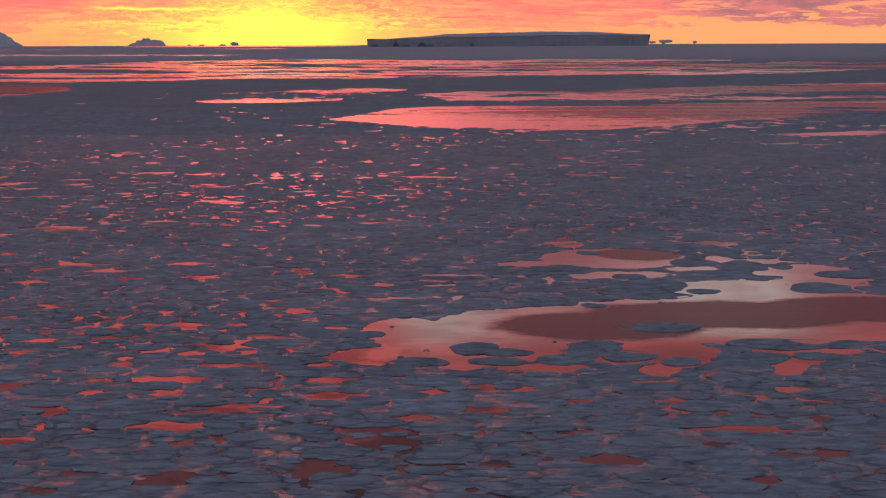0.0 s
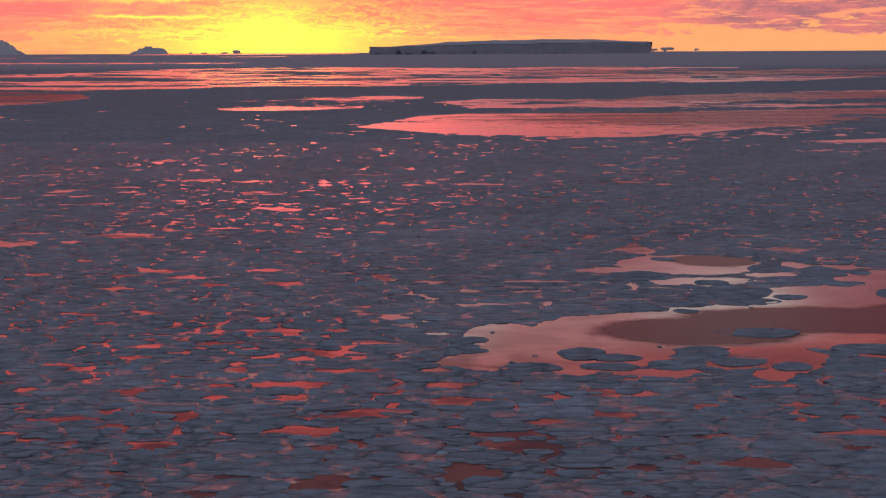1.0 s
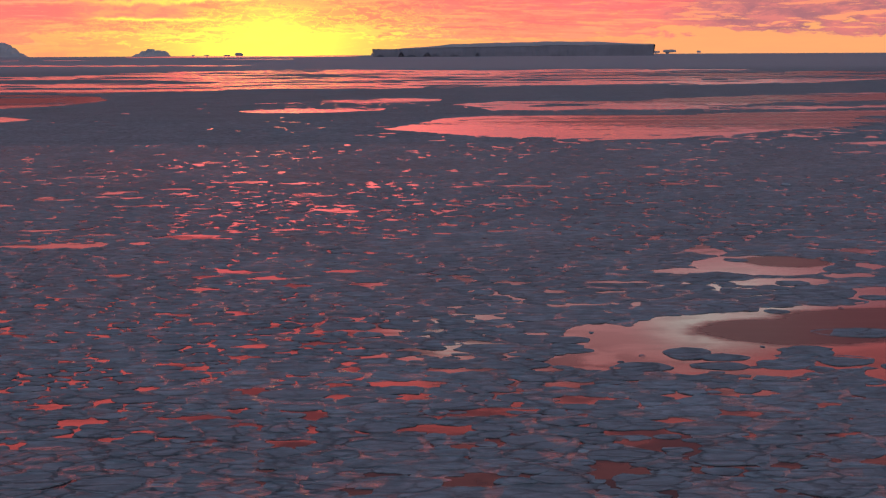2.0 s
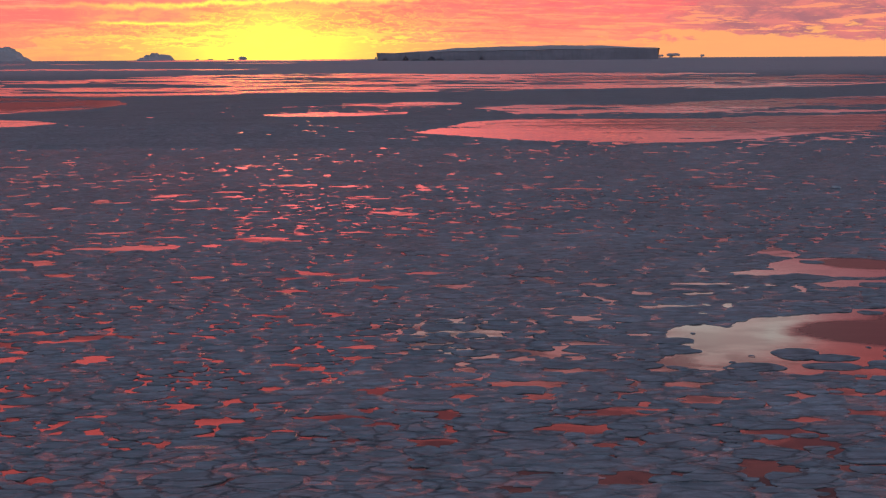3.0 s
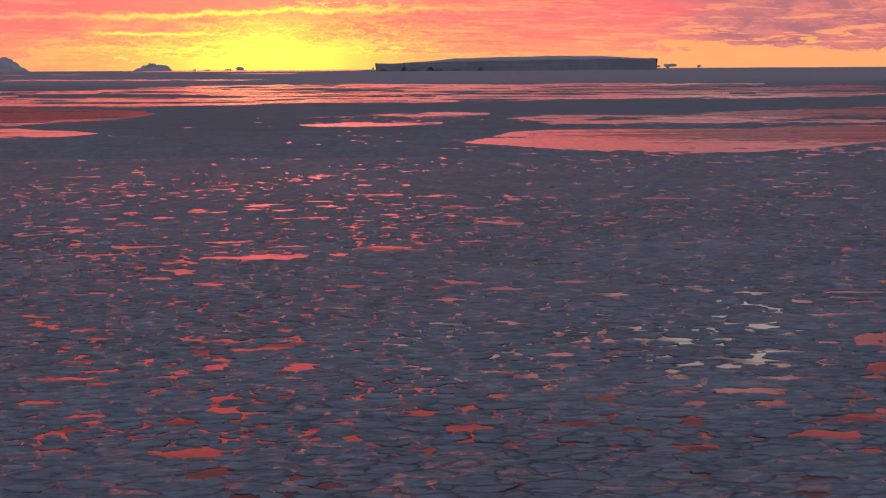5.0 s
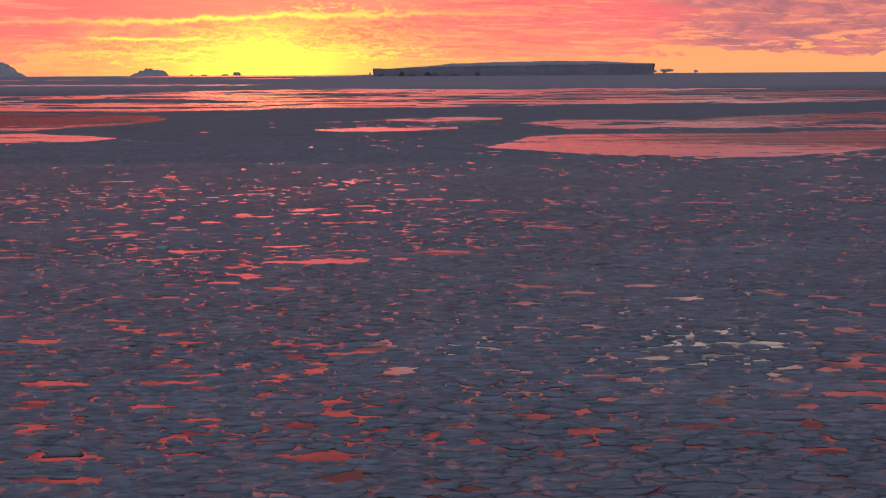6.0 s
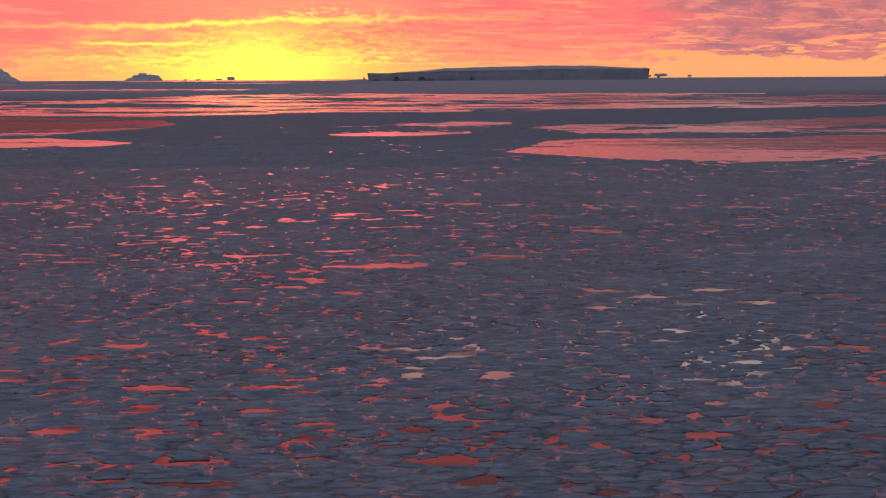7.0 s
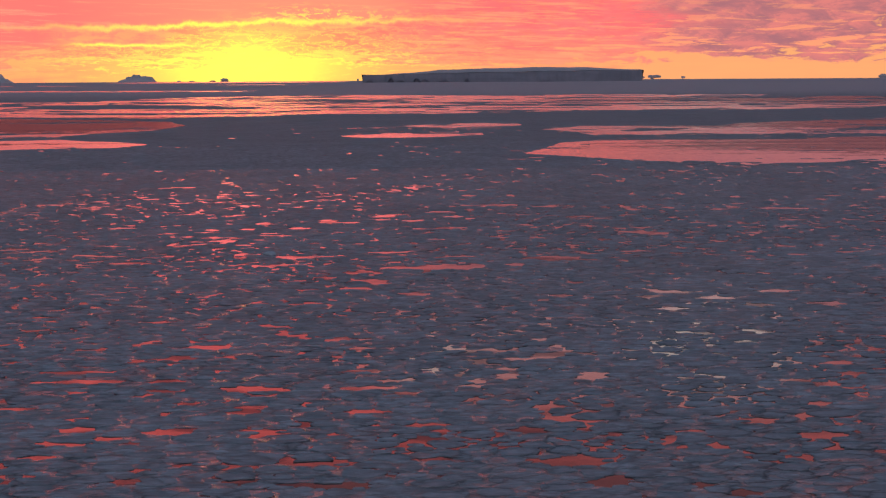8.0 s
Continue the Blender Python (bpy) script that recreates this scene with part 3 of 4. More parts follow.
# ---- pancake ice of the foreground ----
# the wide pool with its arms: x, y, half width, half depth
POOL = [(-2.3, 53.5, 1.98, 1.68), (-1.4, 59.0, 1.70, 2.39), (0.9, 55.3, 3.50, 3.60), (3.8, 59.5, 4.30, 3.77), (7.4, 60.0, 5.22, 4.34), (11.8, 60.5,
    4.70, 5.31), (16.7, 61.3, 4.98, 5.58), (12.9, 67.5, 3.24, 3.12), (17.4, 72.1, 2.52, 3.54), (7.8, 63.9, 2.25, 1.40), (8.7, 78.1, 3.62, 3.73), (6.7,
    84.1, 0.93, 2.64), (4.4, 76.1, 1.69, 0.98), (8.3, 72.3, 2.53, 1.24), (12.2, 74.2, 1.37, 1.31), (15.0, 83.4, 0.92, 1.18), (14.1, 77.3, 0.78, 1.42),
    (15.8, 76.7, 1.20, 1.00), (8.0, 54.2, 1.81, 2.84), (7.3, 51.0, 0.66, 0.99), (11.9, 51.8, 0.67, 1.11), (11.5, 50.7, 0.38, 0.62), (12.9, 54.1, 2.06,
    0.71), (12.8, 52.3, 0.97, 0.66)]
POOL_EDGE = [(2.9, 55.0, 1.74, 1.88), (0.6, 51.8, 0.82, 0.83), (3.5, 51.4, 1.53, 0.73), (6.1, 52.6, 0.88, 0.67)]
# floes afloat in the pool: x, y, half width, half depth
AFLOAT = [(1.1, 54.8, 0.86, 1.14), (2.3, 54.0, 0.84, 0.65), (1.9, 52.5, 1.08, 0.62), (4.2, 52.7, 1.07, 0.82), (-0.9, 52.4, 1.02, 0.80), (5.7, 55.2,
    0.83, 0.95), (6.5, 53.4, 1.11, 0.93), (8.2, 52.3, 0.67, 0.71), (8.3, 58.8, 1.58, 1.01), (10.7, 52.9, 1.27, 1.16), (10.5, 54.4, 0.53, 0.46), (12.5,
    55.4, 2.05, 1.11), (13.2, 53.2, 1.03, 0.63), (13.5, 51.9, 0.57, 0.51), (11.5, 67.4, 0.70, 0.70), (9.5, 66.4, 1.34, 0.83), (9.6, 69.2, 1.62, 1.80),
    (8.7, 71.8, 0.78, 0.79)]
AFLOAT_FAR = [(12.7, 72.4, 1.99, 1.16), (14.9, 71.3, 1.10, 0.60), (12.4, 76.3, 1.11, 1.48), (14.9, 75.3, 1.00, 1.83), (16.5, 74.7, 0.60, 0.66), (16.8,
    68.2, 1.37, 1.43), (19.2, 72.2, 1.49, 1.24), (7.6, 80.0, 0.65, 0.65), (5.2, 73.5, 1.95, 1.01), (4.0, 64.7, 1.19, 1.07), (6.3, 63.8, 0.52, 0.49),
    (6.7, 65.4, 0.77, 0.51), (-3.1, 57.5, 0.86, 0.62), (-3.1, 55.5, 0.77, 0.58), (-0.6, 54.4, 0.12, 0.20), (-2.0, 59.1, 0.10, 0.18), (-1.5, 53.3,
    0.12, 0.15), (4.1, 56.0, 0.09, 0.16), (9.2, 64.5, 0.12, 0.21)]
# openings between the floes, strip by strip from the ship outwards: x, y, half width, half depth
OPENINGS = []
opened = OPENINGS.extend
opened([(-24.6, 37.1, 0.36, 0.36), (-9.9, 37.2, 0.42, 0.24), (-23.4, 37.4, 0.29, 0.26), (2.6, 37.5, 0.14, 0.30), (-7.1, 37.8, 0.78, 0.35), (8.1, 37.8,
        0.50, 0.63), (-22.5, 38.1, 0.42, 0.51), (-6.9, 38.4, 0.63, 0.39), (-3.6, 38.6, 0.58, 0.58), (-5.6, 38.6, 0.29, 0.21), (-9.3, 38.7, 0.40,
        0.21), (-23.4, 39.0, 0.30, 0.34), (-33.3, 39.2, 0.86, 0.45), (-12.5, 39.2, 0.23, 0.23), (1.4, 39.3, 0.44, 0.43), (-34.2, 39.3, 0.46, 0.23),
        (-25.8, 39.3, 0.69, 0.41), (-3.4, 39.5, 0.61, 0.70), (-25.7, 39.7, 0.70, 0.42), (4.4, 39.7, 0.90, 0.67), (-39.2, 39.8, 0.54, 0.24), (-35.9,
        39.8, 0.47, 0.30)])
opened([(10.3, 40.2, 0.53, 0.68), (9.4, 40.2, 0.60, 0.28), (-42.0, 40.4, 0.32, 0.22), (7.6, 41.3, 0.39, 0.36), (-36.3, 41.3, 0.32, 0.26), (-7.3, 41.5,
        0.43, 0.31), (-26.8, 41.5, 0.89, 0.45), (-37.7, 41.6, 0.41, 0.26), (-12.1, 41.7, 0.64, 0.26), (-34.1, 41.8, 1.14, 0.33), (-26.8, 41.9, 0.81,
        0.33), (-1.9, 42.0, 0.87, 0.68), (-34.8, 42.1, 0.45, 0.33), (-30.6, 42.1, 0.53, 0.23), (-14.5, 42.2, 0.49, 0.16), (-12.1, 42.2, 0.69, 0.33),
        (-17.3, 42.5, 0.29, 0.22), (-42.2, 42.7, 0.42, 0.27), (-15.6, 42.7, 0.29, 0.20), (8.6, 43.0, 1.21, 0.39), (-2.0, 43.0, 1.22, 0.55), (-24.6,
        43.0, 0.42, 0.17)])
opened([(-18.7, 43.0, 0.35, 0.24), (-22.2, 43.1, 0.25, 0.21), (-23.2, 43.2, 0.17, 0.28), (3.2, 43.2, 0.36, 0.39), (-22.2, 43.3, 0.25, 0.25), (-11.6,
        43.4, 0.17, 0.28), (-16.6, 43.4, 0.25, 0.17), (-7.9, 43.6, 1.18, 0.68), (-25.4, 43.7, 0.19, 0.21), (-11.7, 43.8, 0.27, 0.41), (-23.9, 43.8,
        0.30, 0.21), (-25.3, 44.1, 0.17, 0.22), (11.0, 44.1, 0.33, 0.34), (-13.7, 44.2, 0.52, 0.34), (-41.9, 44.3, 0.73, 0.22), (-39.8, 44.4, 0.22,
        0.18), (-23.4, 44.4, 0.26, 0.37), (-1.0, 44.5, 0.62, 0.28), (6.7, 44.5, 0.37, 0.34), (-30.9, 44.5, 0.58, 0.50), (-18.7, 44.5, 0.52, 0.37),
        (-25.1, 44.9, 0.35, 0.37)])
opened([(8.3, 44.9, 0.17, 0.49), (-18.5, 44.9, 0.43, 0.39), (-40.8, 45.0, 0.39, 0.23), (-11.8, 45.1, 0.67, 0.33), (-15.5, 45.1, 1.02, 0.32), (-25.0,
        45.2, 0.31, 0.27), (-33.7, 45.3, 0.18, 0.27), (1.3, 45.3, 0.51, 0.43), (-6.5, 45.4, 1.70, 0.18), (-35.7, 45.4, 0.57, 0.27), (-22.8, 45.4,
        0.44, 0.19), (-27.7, 45.6, 0.57, 0.46), (-11.9, 45.7, 0.70, 0.34), (-14.2, 45.8, 0.22, 0.27), (-6.4, 45.9, 1.67, 0.27), (-35.9, 45.9, 0.53,
        0.23), (-38.7, 45.9, 0.80, 0.55), (-14.1, 46.2, 0.35, 0.31), (-41.9, 46.3, 0.52, 0.40), (4.2, 46.4, 0.43, 0.37), (-17.1, 46.5, 0.34, 0.28),
        (-20.3, 46.5, 0.49, 0.28)])
opened([(-30.9, 46.5, 0.76, 0.32), (-34.7, 46.5, 0.41, 0.20), (9.8, 46.6, 0.30, 0.45), (7.2, 46.6, 0.44, 0.38), (-5.5, 46.7, 0.22, 0.38), (-20.1,
        46.8, 0.56, 0.28), (-26.5, 47.0, 0.53, 0.28), (-34.7, 47.0, 0.41, 0.25), (-3.5, 47.0, 0.66, 0.31), (-18.7, 47.3, 0.14, 0.33), (-26.5, 47.4,
        0.57, 0.29), (-3.2, 47.5, 0.99, 0.29), (-8.9, 47.7, 0.58, 0.40), (-0.4, 47.8, 0.54, 0.40), (-11.2, 47.9, 0.36, 0.32), (1.2, 48.0, 0.72, 0.40),
        (10.9, 48.0, 0.54, 0.40), (-8.8, 48.1, 0.60, 0.34), (2.5, 48.1, 0.36, 0.32), (-25.5, 48.2, 0.33, 0.25), (-6.2, 48.4, 0.78, 0.17), (-39.5,
        48.4, 0.14, 0.35)])
opened([(-32.8, 48.5, 0.70, 0.43), (-25.5, 48.5, 0.35, 0.33), (-26.9, 48.6, 0.42, 0.26), (1.2, 48.6, 0.45, 0.49), (-36.8, 48.7, 0.80, 0.31), (-14.0,
        48.9, 0.47, 0.53), (-26.6, 49.0, 0.38, 0.35), (-27.0, 49.1, 0.33, 0.36), (-17.6, 49.3, 0.66, 0.49), (-24.7, 49.3, 0.28, 0.22), (-36.9, 49.3,
        0.81, 0.27), (-44.7, 49.5, 0.46, 0.27), (-3.4, 49.6, 1.12, 0.61), (-11.1, 49.7, 0.47, 0.39), (-9.0, 49.8, 1.23, 0.53), (-38.9, 50.0, 0.43,
        0.46), (-20.4, 50.5, 0.53, 0.28), (-36.8, 51.4, 0.60, 0.24), (-31.6, 51.4, 0.50, 0.24), (0.8, 52.0, 0.39, 0.88), (-43.2, 52.0, 0.55, 0.40),
        (-7.1, 52.0, 1.08, 0.48)])
opened([(-4.2, 52.1, 0.54, 0.48), (-37.2, 52.2, 1.21, 0.45), (-40.2, 52.2, 0.30, 0.25), (-10.9, 52.3, 0.45, 0.45), (-16.5, 52.3, 0.50, 0.25), (-33.0,
        52.5, 1.06, 0.38), (-37.2, 52.6, 1.11, 0.40), (-16.3, 52.7, 0.40, 0.20), (-29.2, 52.8, 0.41, 0.30), (-17.5, 53.2, 0.61, 0.48), (-11.0, 53.2,
        0.40, 0.49), (-29.0, 53.5, 0.31, 0.37), (-32.1, 53.8, 0.98, 0.37), (-21.5, 53.8, 0.26, 0.21), (-43.5, 54.0, 1.45, 0.48), (-40.4, 54.0, 0.57,
        0.37), (-27.9, 54.1, 0.62, 0.37), (-24.8, 54.2, 0.62, 0.53), (-15.1, 54.4, 0.58, 0.37), (-7.0, 54.4, 0.36, 0.51), (-10.3, 54.5, 0.64, 0.32),
        (-27.9, 54.7, 0.45, 0.33)])
opened([(-24.6, 54.8, 0.58, 0.36), (-13.7, 55.2, 0.63, 0.22), (-8.6, 55.4, 0.53, 0.39), (-33.4, 55.6, 0.59, 0.22), (-32.7, 55.6, 0.37, 0.39), (-8.8,
        55.7, 0.55, 0.27), (-27.8, 55.9, 0.54, 0.34), (-44.1, 55.9, 1.18, 0.34), (-15.0, 56.4, 0.54, 0.23), (-28.3, 56.8, 0.33, 0.35), (-14.9, 56.8,
        0.59, 0.23), (-6.5, 56.9, 0.79, 0.22), (-12.3, 57.1, 0.86, 0.38), (-13.9, 58.0, 0.22, 0.18), (16.2, 58.0, 0.48, 0.58), (-40.9, 58.4, 0.95,
        0.37), (-26.1, 58.4, 0.75, 0.34), (-34.4, 58.7, 0.23, 0.44), (-16.9, 58.8, 0.78, 0.25), (-26.1, 58.9, 0.67, 0.31), (-10.5, 59.8, 1.01, 0.63),
        (-33.5, 60.5, 0.52, 0.36)])
opened([(-39.6, 61.1, 1.23, 0.60), (-17.6, 61.5, 0.47, 0.34), (-11.4, 62.4, 0.35, 0.35), (-6.1, 62.7, 0.73, 0.62), (-19.7, 64.0, 0.48, 0.44), (-16.7,
        64.3, 0.36, 0.35), (-2.2, 65.9, 1.17, 0.39), (-0.1, 69.4, 0.78, 0.51), (-48.5, 69.5, 0.53, 0.34), (-19.1, 70.7, 0.73, 0.48), (-14.7, 71.8,
        0.83, 0.75), (-11.3, 72.2, 0.74, 0.76), (-4.5, 72.4, 1.02, 0.56), (0.4, 72.4, 1.15, 0.46), (-6.7, 73.8, 0.41, 0.97), (-16.6, 74.3, 1.12,
        0.39), (-19.7, 74.9, 0.71, 0.59), (-24.0, 75.5, 0.50, 0.50), (-18.3, 76.5, 1.39, 0.68), (-31.4, 76.5, 0.72, 0.90), (-12.8, 76.6, 1.07, 0.56),
        (-34.3, 78.6, 0.97, 0.43)])
opened([(-23.0, 80.5, 0.53, 0.91), (-33.4, 80.7, 0.57, 0.80), (-33.9, 81.7, 0.85, 0.82), (-36.2, 82.9, 0.63, 0.76), (-34.5, 85.5, 1.21, 1.03), (-30.4,
        87.4, 3.01, 1.74), (-28.6, 87.9, 2.16, 1.88), (-39.9, 88.6, 0.71, 1.06), (-25.4, 88.6, 0.50, 1.10), (-10.6, 90.3, 0.33, 0.41), (-48.7, 90.3,
        1.19, 0.57), (-30.0, 90.5, 0.51, 0.71), (-48.5, 90.6, 1.11, 0.72), (-23.3, 90.8, 0.81, 1.13), (-21.4, 90.9, 1.02, 0.86), (-23.2, 91.8, 1.69,
        1.26), (-11.1, 92.2, 0.34, 0.65), (-38.9, 92.5, 0.70, 0.82), (-7.7, 92.7, 0.60, 0.43), (-54.5, 93.0, 0.44, 0.75), (-28.4, 93.0, 0.96, 0.60),
        (-13.3, 93.2, 0.60, 0.44)])
opened([(-38.9, 93.2, 1.05, 0.91), (-15.1, 93.6, 0.52, 0.46), (-18.3, 93.7, 0.53, 0.46), (-4.6, 93.8, 0.52, 0.59), (-20.7, 93.9, 0.70, 0.61), (-20.9,
        94.9, 0.70, 0.61), (-17.5, 95.1, 1.41, 0.46), (-33.4, 95.2, 1.31, 0.63), (-2.9, 95.5, 0.44, 0.61), (-14.3, 96.5, 0.36, 0.47), (-7.6, 97.1,
        0.81, 0.64), (-5.2, 97.8, 0.36, 0.64), (3.9, 98.2, 0.45, 0.65), (-13.5, 100.4, 0.46, 0.68), (-11.3, 100.7, 0.84, 0.51), (-18.7, 102.0, 0.43,
        1.16), (-7.5, 102.3, 0.53, 0.70), (-44.5, 102.9, 0.97, 1.10), (-45.1, 104.9, 0.70, 0.76), (-47.3, 106.0, 0.60, 0.78), (-14.9, 106.2, 1.08,
        1.89), (-41.1, 106.2, 1.00, 0.78)])
opened([(-11.9, 106.8, 0.39, 0.57), (-15.5, 106.9, 1.52, 1.50), (-42.0, 107.8, 0.71, 0.60), (-49.2, 108.1, 0.61, 0.61), (-46.2, 108.9, 1.03, 0.61),
        (-46.5, 110.4, 0.83, 0.84), (-30.4, 110.4, 1.24, 0.63), (-15.4, 110.5, 0.61, 0.82), (-4.4, 110.5, 1.02, 0.61), (-29.0, 110.8, 1.50, 0.95),
        (-43.7, 110.9, 1.04, 0.96), (-9.7, 111.5, 0.51, 1.04), (-40.0, 111.5, 1.20, 0.86), (-18.8, 111.7, 0.62, 0.85), (-53.6, 112.2, 1.27, 1.08),
        (-6.8, 112.7, 0.41, 0.85), (-23.4, 112.9, 0.89, 0.65), (-10.1, 114.0, 0.63, 0.67), (-42.9, 115.2, 0.70, 1.37), (-2.7, 115.6, 0.64, 0.89),
        (-37.8, 115.7, 1.09, 1.15), (-36.5, 115.8, 0.87, 0.92)])
opened([(4.8, 116.2, 0.64, 0.68), (-31.7, 116.7, 0.87, 0.92), (-38.3, 117.3, 0.88, 1.19), (-34.2, 117.8, 0.66, 0.95), (-18.1, 118.0, 1.52, 0.70),
        (-11.4, 118.2, 0.44, 0.70), (-27.4, 118.3, 0.33, 1.44), (-18.4, 119.5, 1.00, 0.73), (-28.4, 119.9, 1.12, 0.98), (-34.2, 120.4, 1.12, 1.50),
        (-46.5, 121.7, 0.83, 1.27), (-33.6, 122.1, 1.95, 0.77), (-29.9, 124.5, 1.27, 0.79), (13.9, 124.5, 1.02, 1.04), (-6.4, 125.4, 0.92, 1.05),
        (5.6, 125.4, 0.46, 0.79), (-13.7, 125.7, 0.51, 1.32), (-1.4, 126.2, 1.74, 0.80), (-27.0, 126.2, 0.70, 0.80), (11.5, 126.8, 1.39, 0.81),
        (-10.5, 127.1, 0.58, 1.08), (-5.0, 127.5, 0.59, 1.09)])
opened([(-12.2, 128.3, 0.47, 1.10), (-13.9, 128.4, 0.48, 1.69), (-20.2, 129.3, 1.68, 0.86), (-24.3, 131.0, 1.70, 1.56), (-0.2, 134.1, 0.74, 0.90),
        (9.5, 134.9, 0.49, 0.91), (4.5, 135.1, 0.74, 1.22), (10.9, 137.3, 0.75, 1.26), (-59.8, 137.7, 0.65, 1.29), (-2.5, 138.5, 0.51, 1.28), (6.7,
        138.8, 0.76, 0.96), (-22.8, 141.4, 0.39, 1.70), (-26.7, 141.7, 0.66, 1.71), (-11.3, 141.9, 0.39, 1.03), (-6.9, 142.5, 0.72, 1.55), (-32.2,
        142.8, 0.80, 1.04), (-47.0, 143.8, 0.81, 1.06), (11.8, 146.0, 0.80, 1.06), (-47.8, 147.6, 0.55, 1.11), (-54.6, 154.3, 0.72, 1.21), (19.3,
        154.7, 0.84, 1.19), (17.2, 155.6, 0.85, 1.21)])
opened([(-10.2, 160.3, 0.59, 1.28), (-51.5, 161.3, 0.76, 1.33), (-2.6, 163.4, 0.30, 1.33), (-19.3, 183.2, 0.34, 1.70)])


def pointed(x, y, cx, cy, rx, ry, sharp):
    """Positive inside a lens-shaped opening with drawn-out ends, in about metres."""
    d = (np.abs((x - cx) / rx) ** sharp + np.abs((y - cy) / ry) ** sharp) ** (1.0 / sharp)
    return (1.0 - d) * min(rx, ry)


def placed_open(x, y, share=1.0):
    """Positive in the pool and in that share of the wider openings."""
    x, y = np.asarray(x, float), np.asarray(y, float)
    best = np.full(x.shape, -9.0)
    wob = fbm(x / 1.5, y / 1.5, 4, 0.6)
    rag = fbm(x / 0.9 + 5.0, y / 0.6 + 9.0, 3, 0.6)
    for cx, cy, rx, ry in POOL + POOL_EDGE:
        best = np.maximum(best, pointed(x, y, cx, cy, rx, ry, 2.0 if rx > 2.2 else 1.4) + wob * min(0.9, 0.6 * ry))
    for cx, cy, rx, ry in OPENINGS:
        near = (np.abs(x - cx) < rx * 1.7) & (np.abs(y - cy) < ry * 1.7)
        if near.any():
            best[near] = np.maximum(best[near], pointed(x[near], y[near], cx, cy, rx * share, ry * (0.86 if cy < 80.0 else 0.72) * share, 1.3) + rag[near] * 1.3 * min(rx, ry))
    return best


def near_open(x, y):
    """Positive where the foreground is open water, in about metres."""
    best = placed_open(x, y)
    # small openings everywhere, more of them in loose patches
    loose = fbm(x / 22.0 + 40.0, y / 20.0 + 2.0, 3)
    fine = np.clip(0.9 - 0.007 * (y - 70.0), 0.5, 0.9)
    small = fbm(x / fine + 3.0, y / 0.95 + 8.0, 2) + 0.36 * loose
    small = small - 0.04 * np.exp(-((y - 70.0) / 16.0) ** 2)
    best = np.maximum(best, (small - 0.285 - 0.0028 * np.maximum(y - 118.0, 0.0) - 0.004 * np.maximum(58.0 - y, 0.0)) * 2.4)
    # slits that lie in loose rows
    rows = fbm(x / 24.0 + 15.0, y / 9.0 + 9.0, 3)
    dashes = fbm(x / 0.85 + 13.0, y / 0.72 + 28.0, 3) + 0.42 * rows - 0.20 * (1.0 - np.exp(-((y - 112.0) / 30.0) ** 2)) - 0.06 * np.clip((x - 0.06 * y) / 20.0, 0.0, 2.0)
    best = np.maximum(best, (dashes - 0.232) * 2.0)
    return np.maximum(best, np.where(y > 150.0, far_open(x, y) * 40.0, -9.0))


def build_slush():
    dist = np.concatenate([np.linspace(-8.0, 28.5, 90), 1.0 / np.linspace(1 / 29.0, 1 / 205.0, 600)])
    side = np.linspace(-1.0, 1.0, 680)
    gx = -15.5 + side[None, :] * (20.0 + 0.31 * np.maximum(dist[:, None], 29.0))
    gy = np.repeat(dist[:, None], len(side), 1)
    bare = fbm(gx / 1.6 + 90.0, gy / 2.0 + 60.0, 3) + 0.4 * fbm(gx / 14.0 + 10.0, gy / 18.0 + 70.0, 2)
    verts, faces = ice_sheet(gx, gy, np.minimum(-near_open(gx, gy) - 0.12, 0.10 + 0.0016 * np.maximum(gy - 95.0, 0.0) + 0.006 * np.maximum(62.0 - gy, 0.0) - bare), 0.006)
    ob = piece_object("slush_ice", verts, faces, SLUSH)
    tagged(ob, "wet grey slush ice filling the gaps between floes", "slush ice", kind="stuff")


build_slush()
LONG = 1.38  # the floes lie a little drawn out along the ship's way


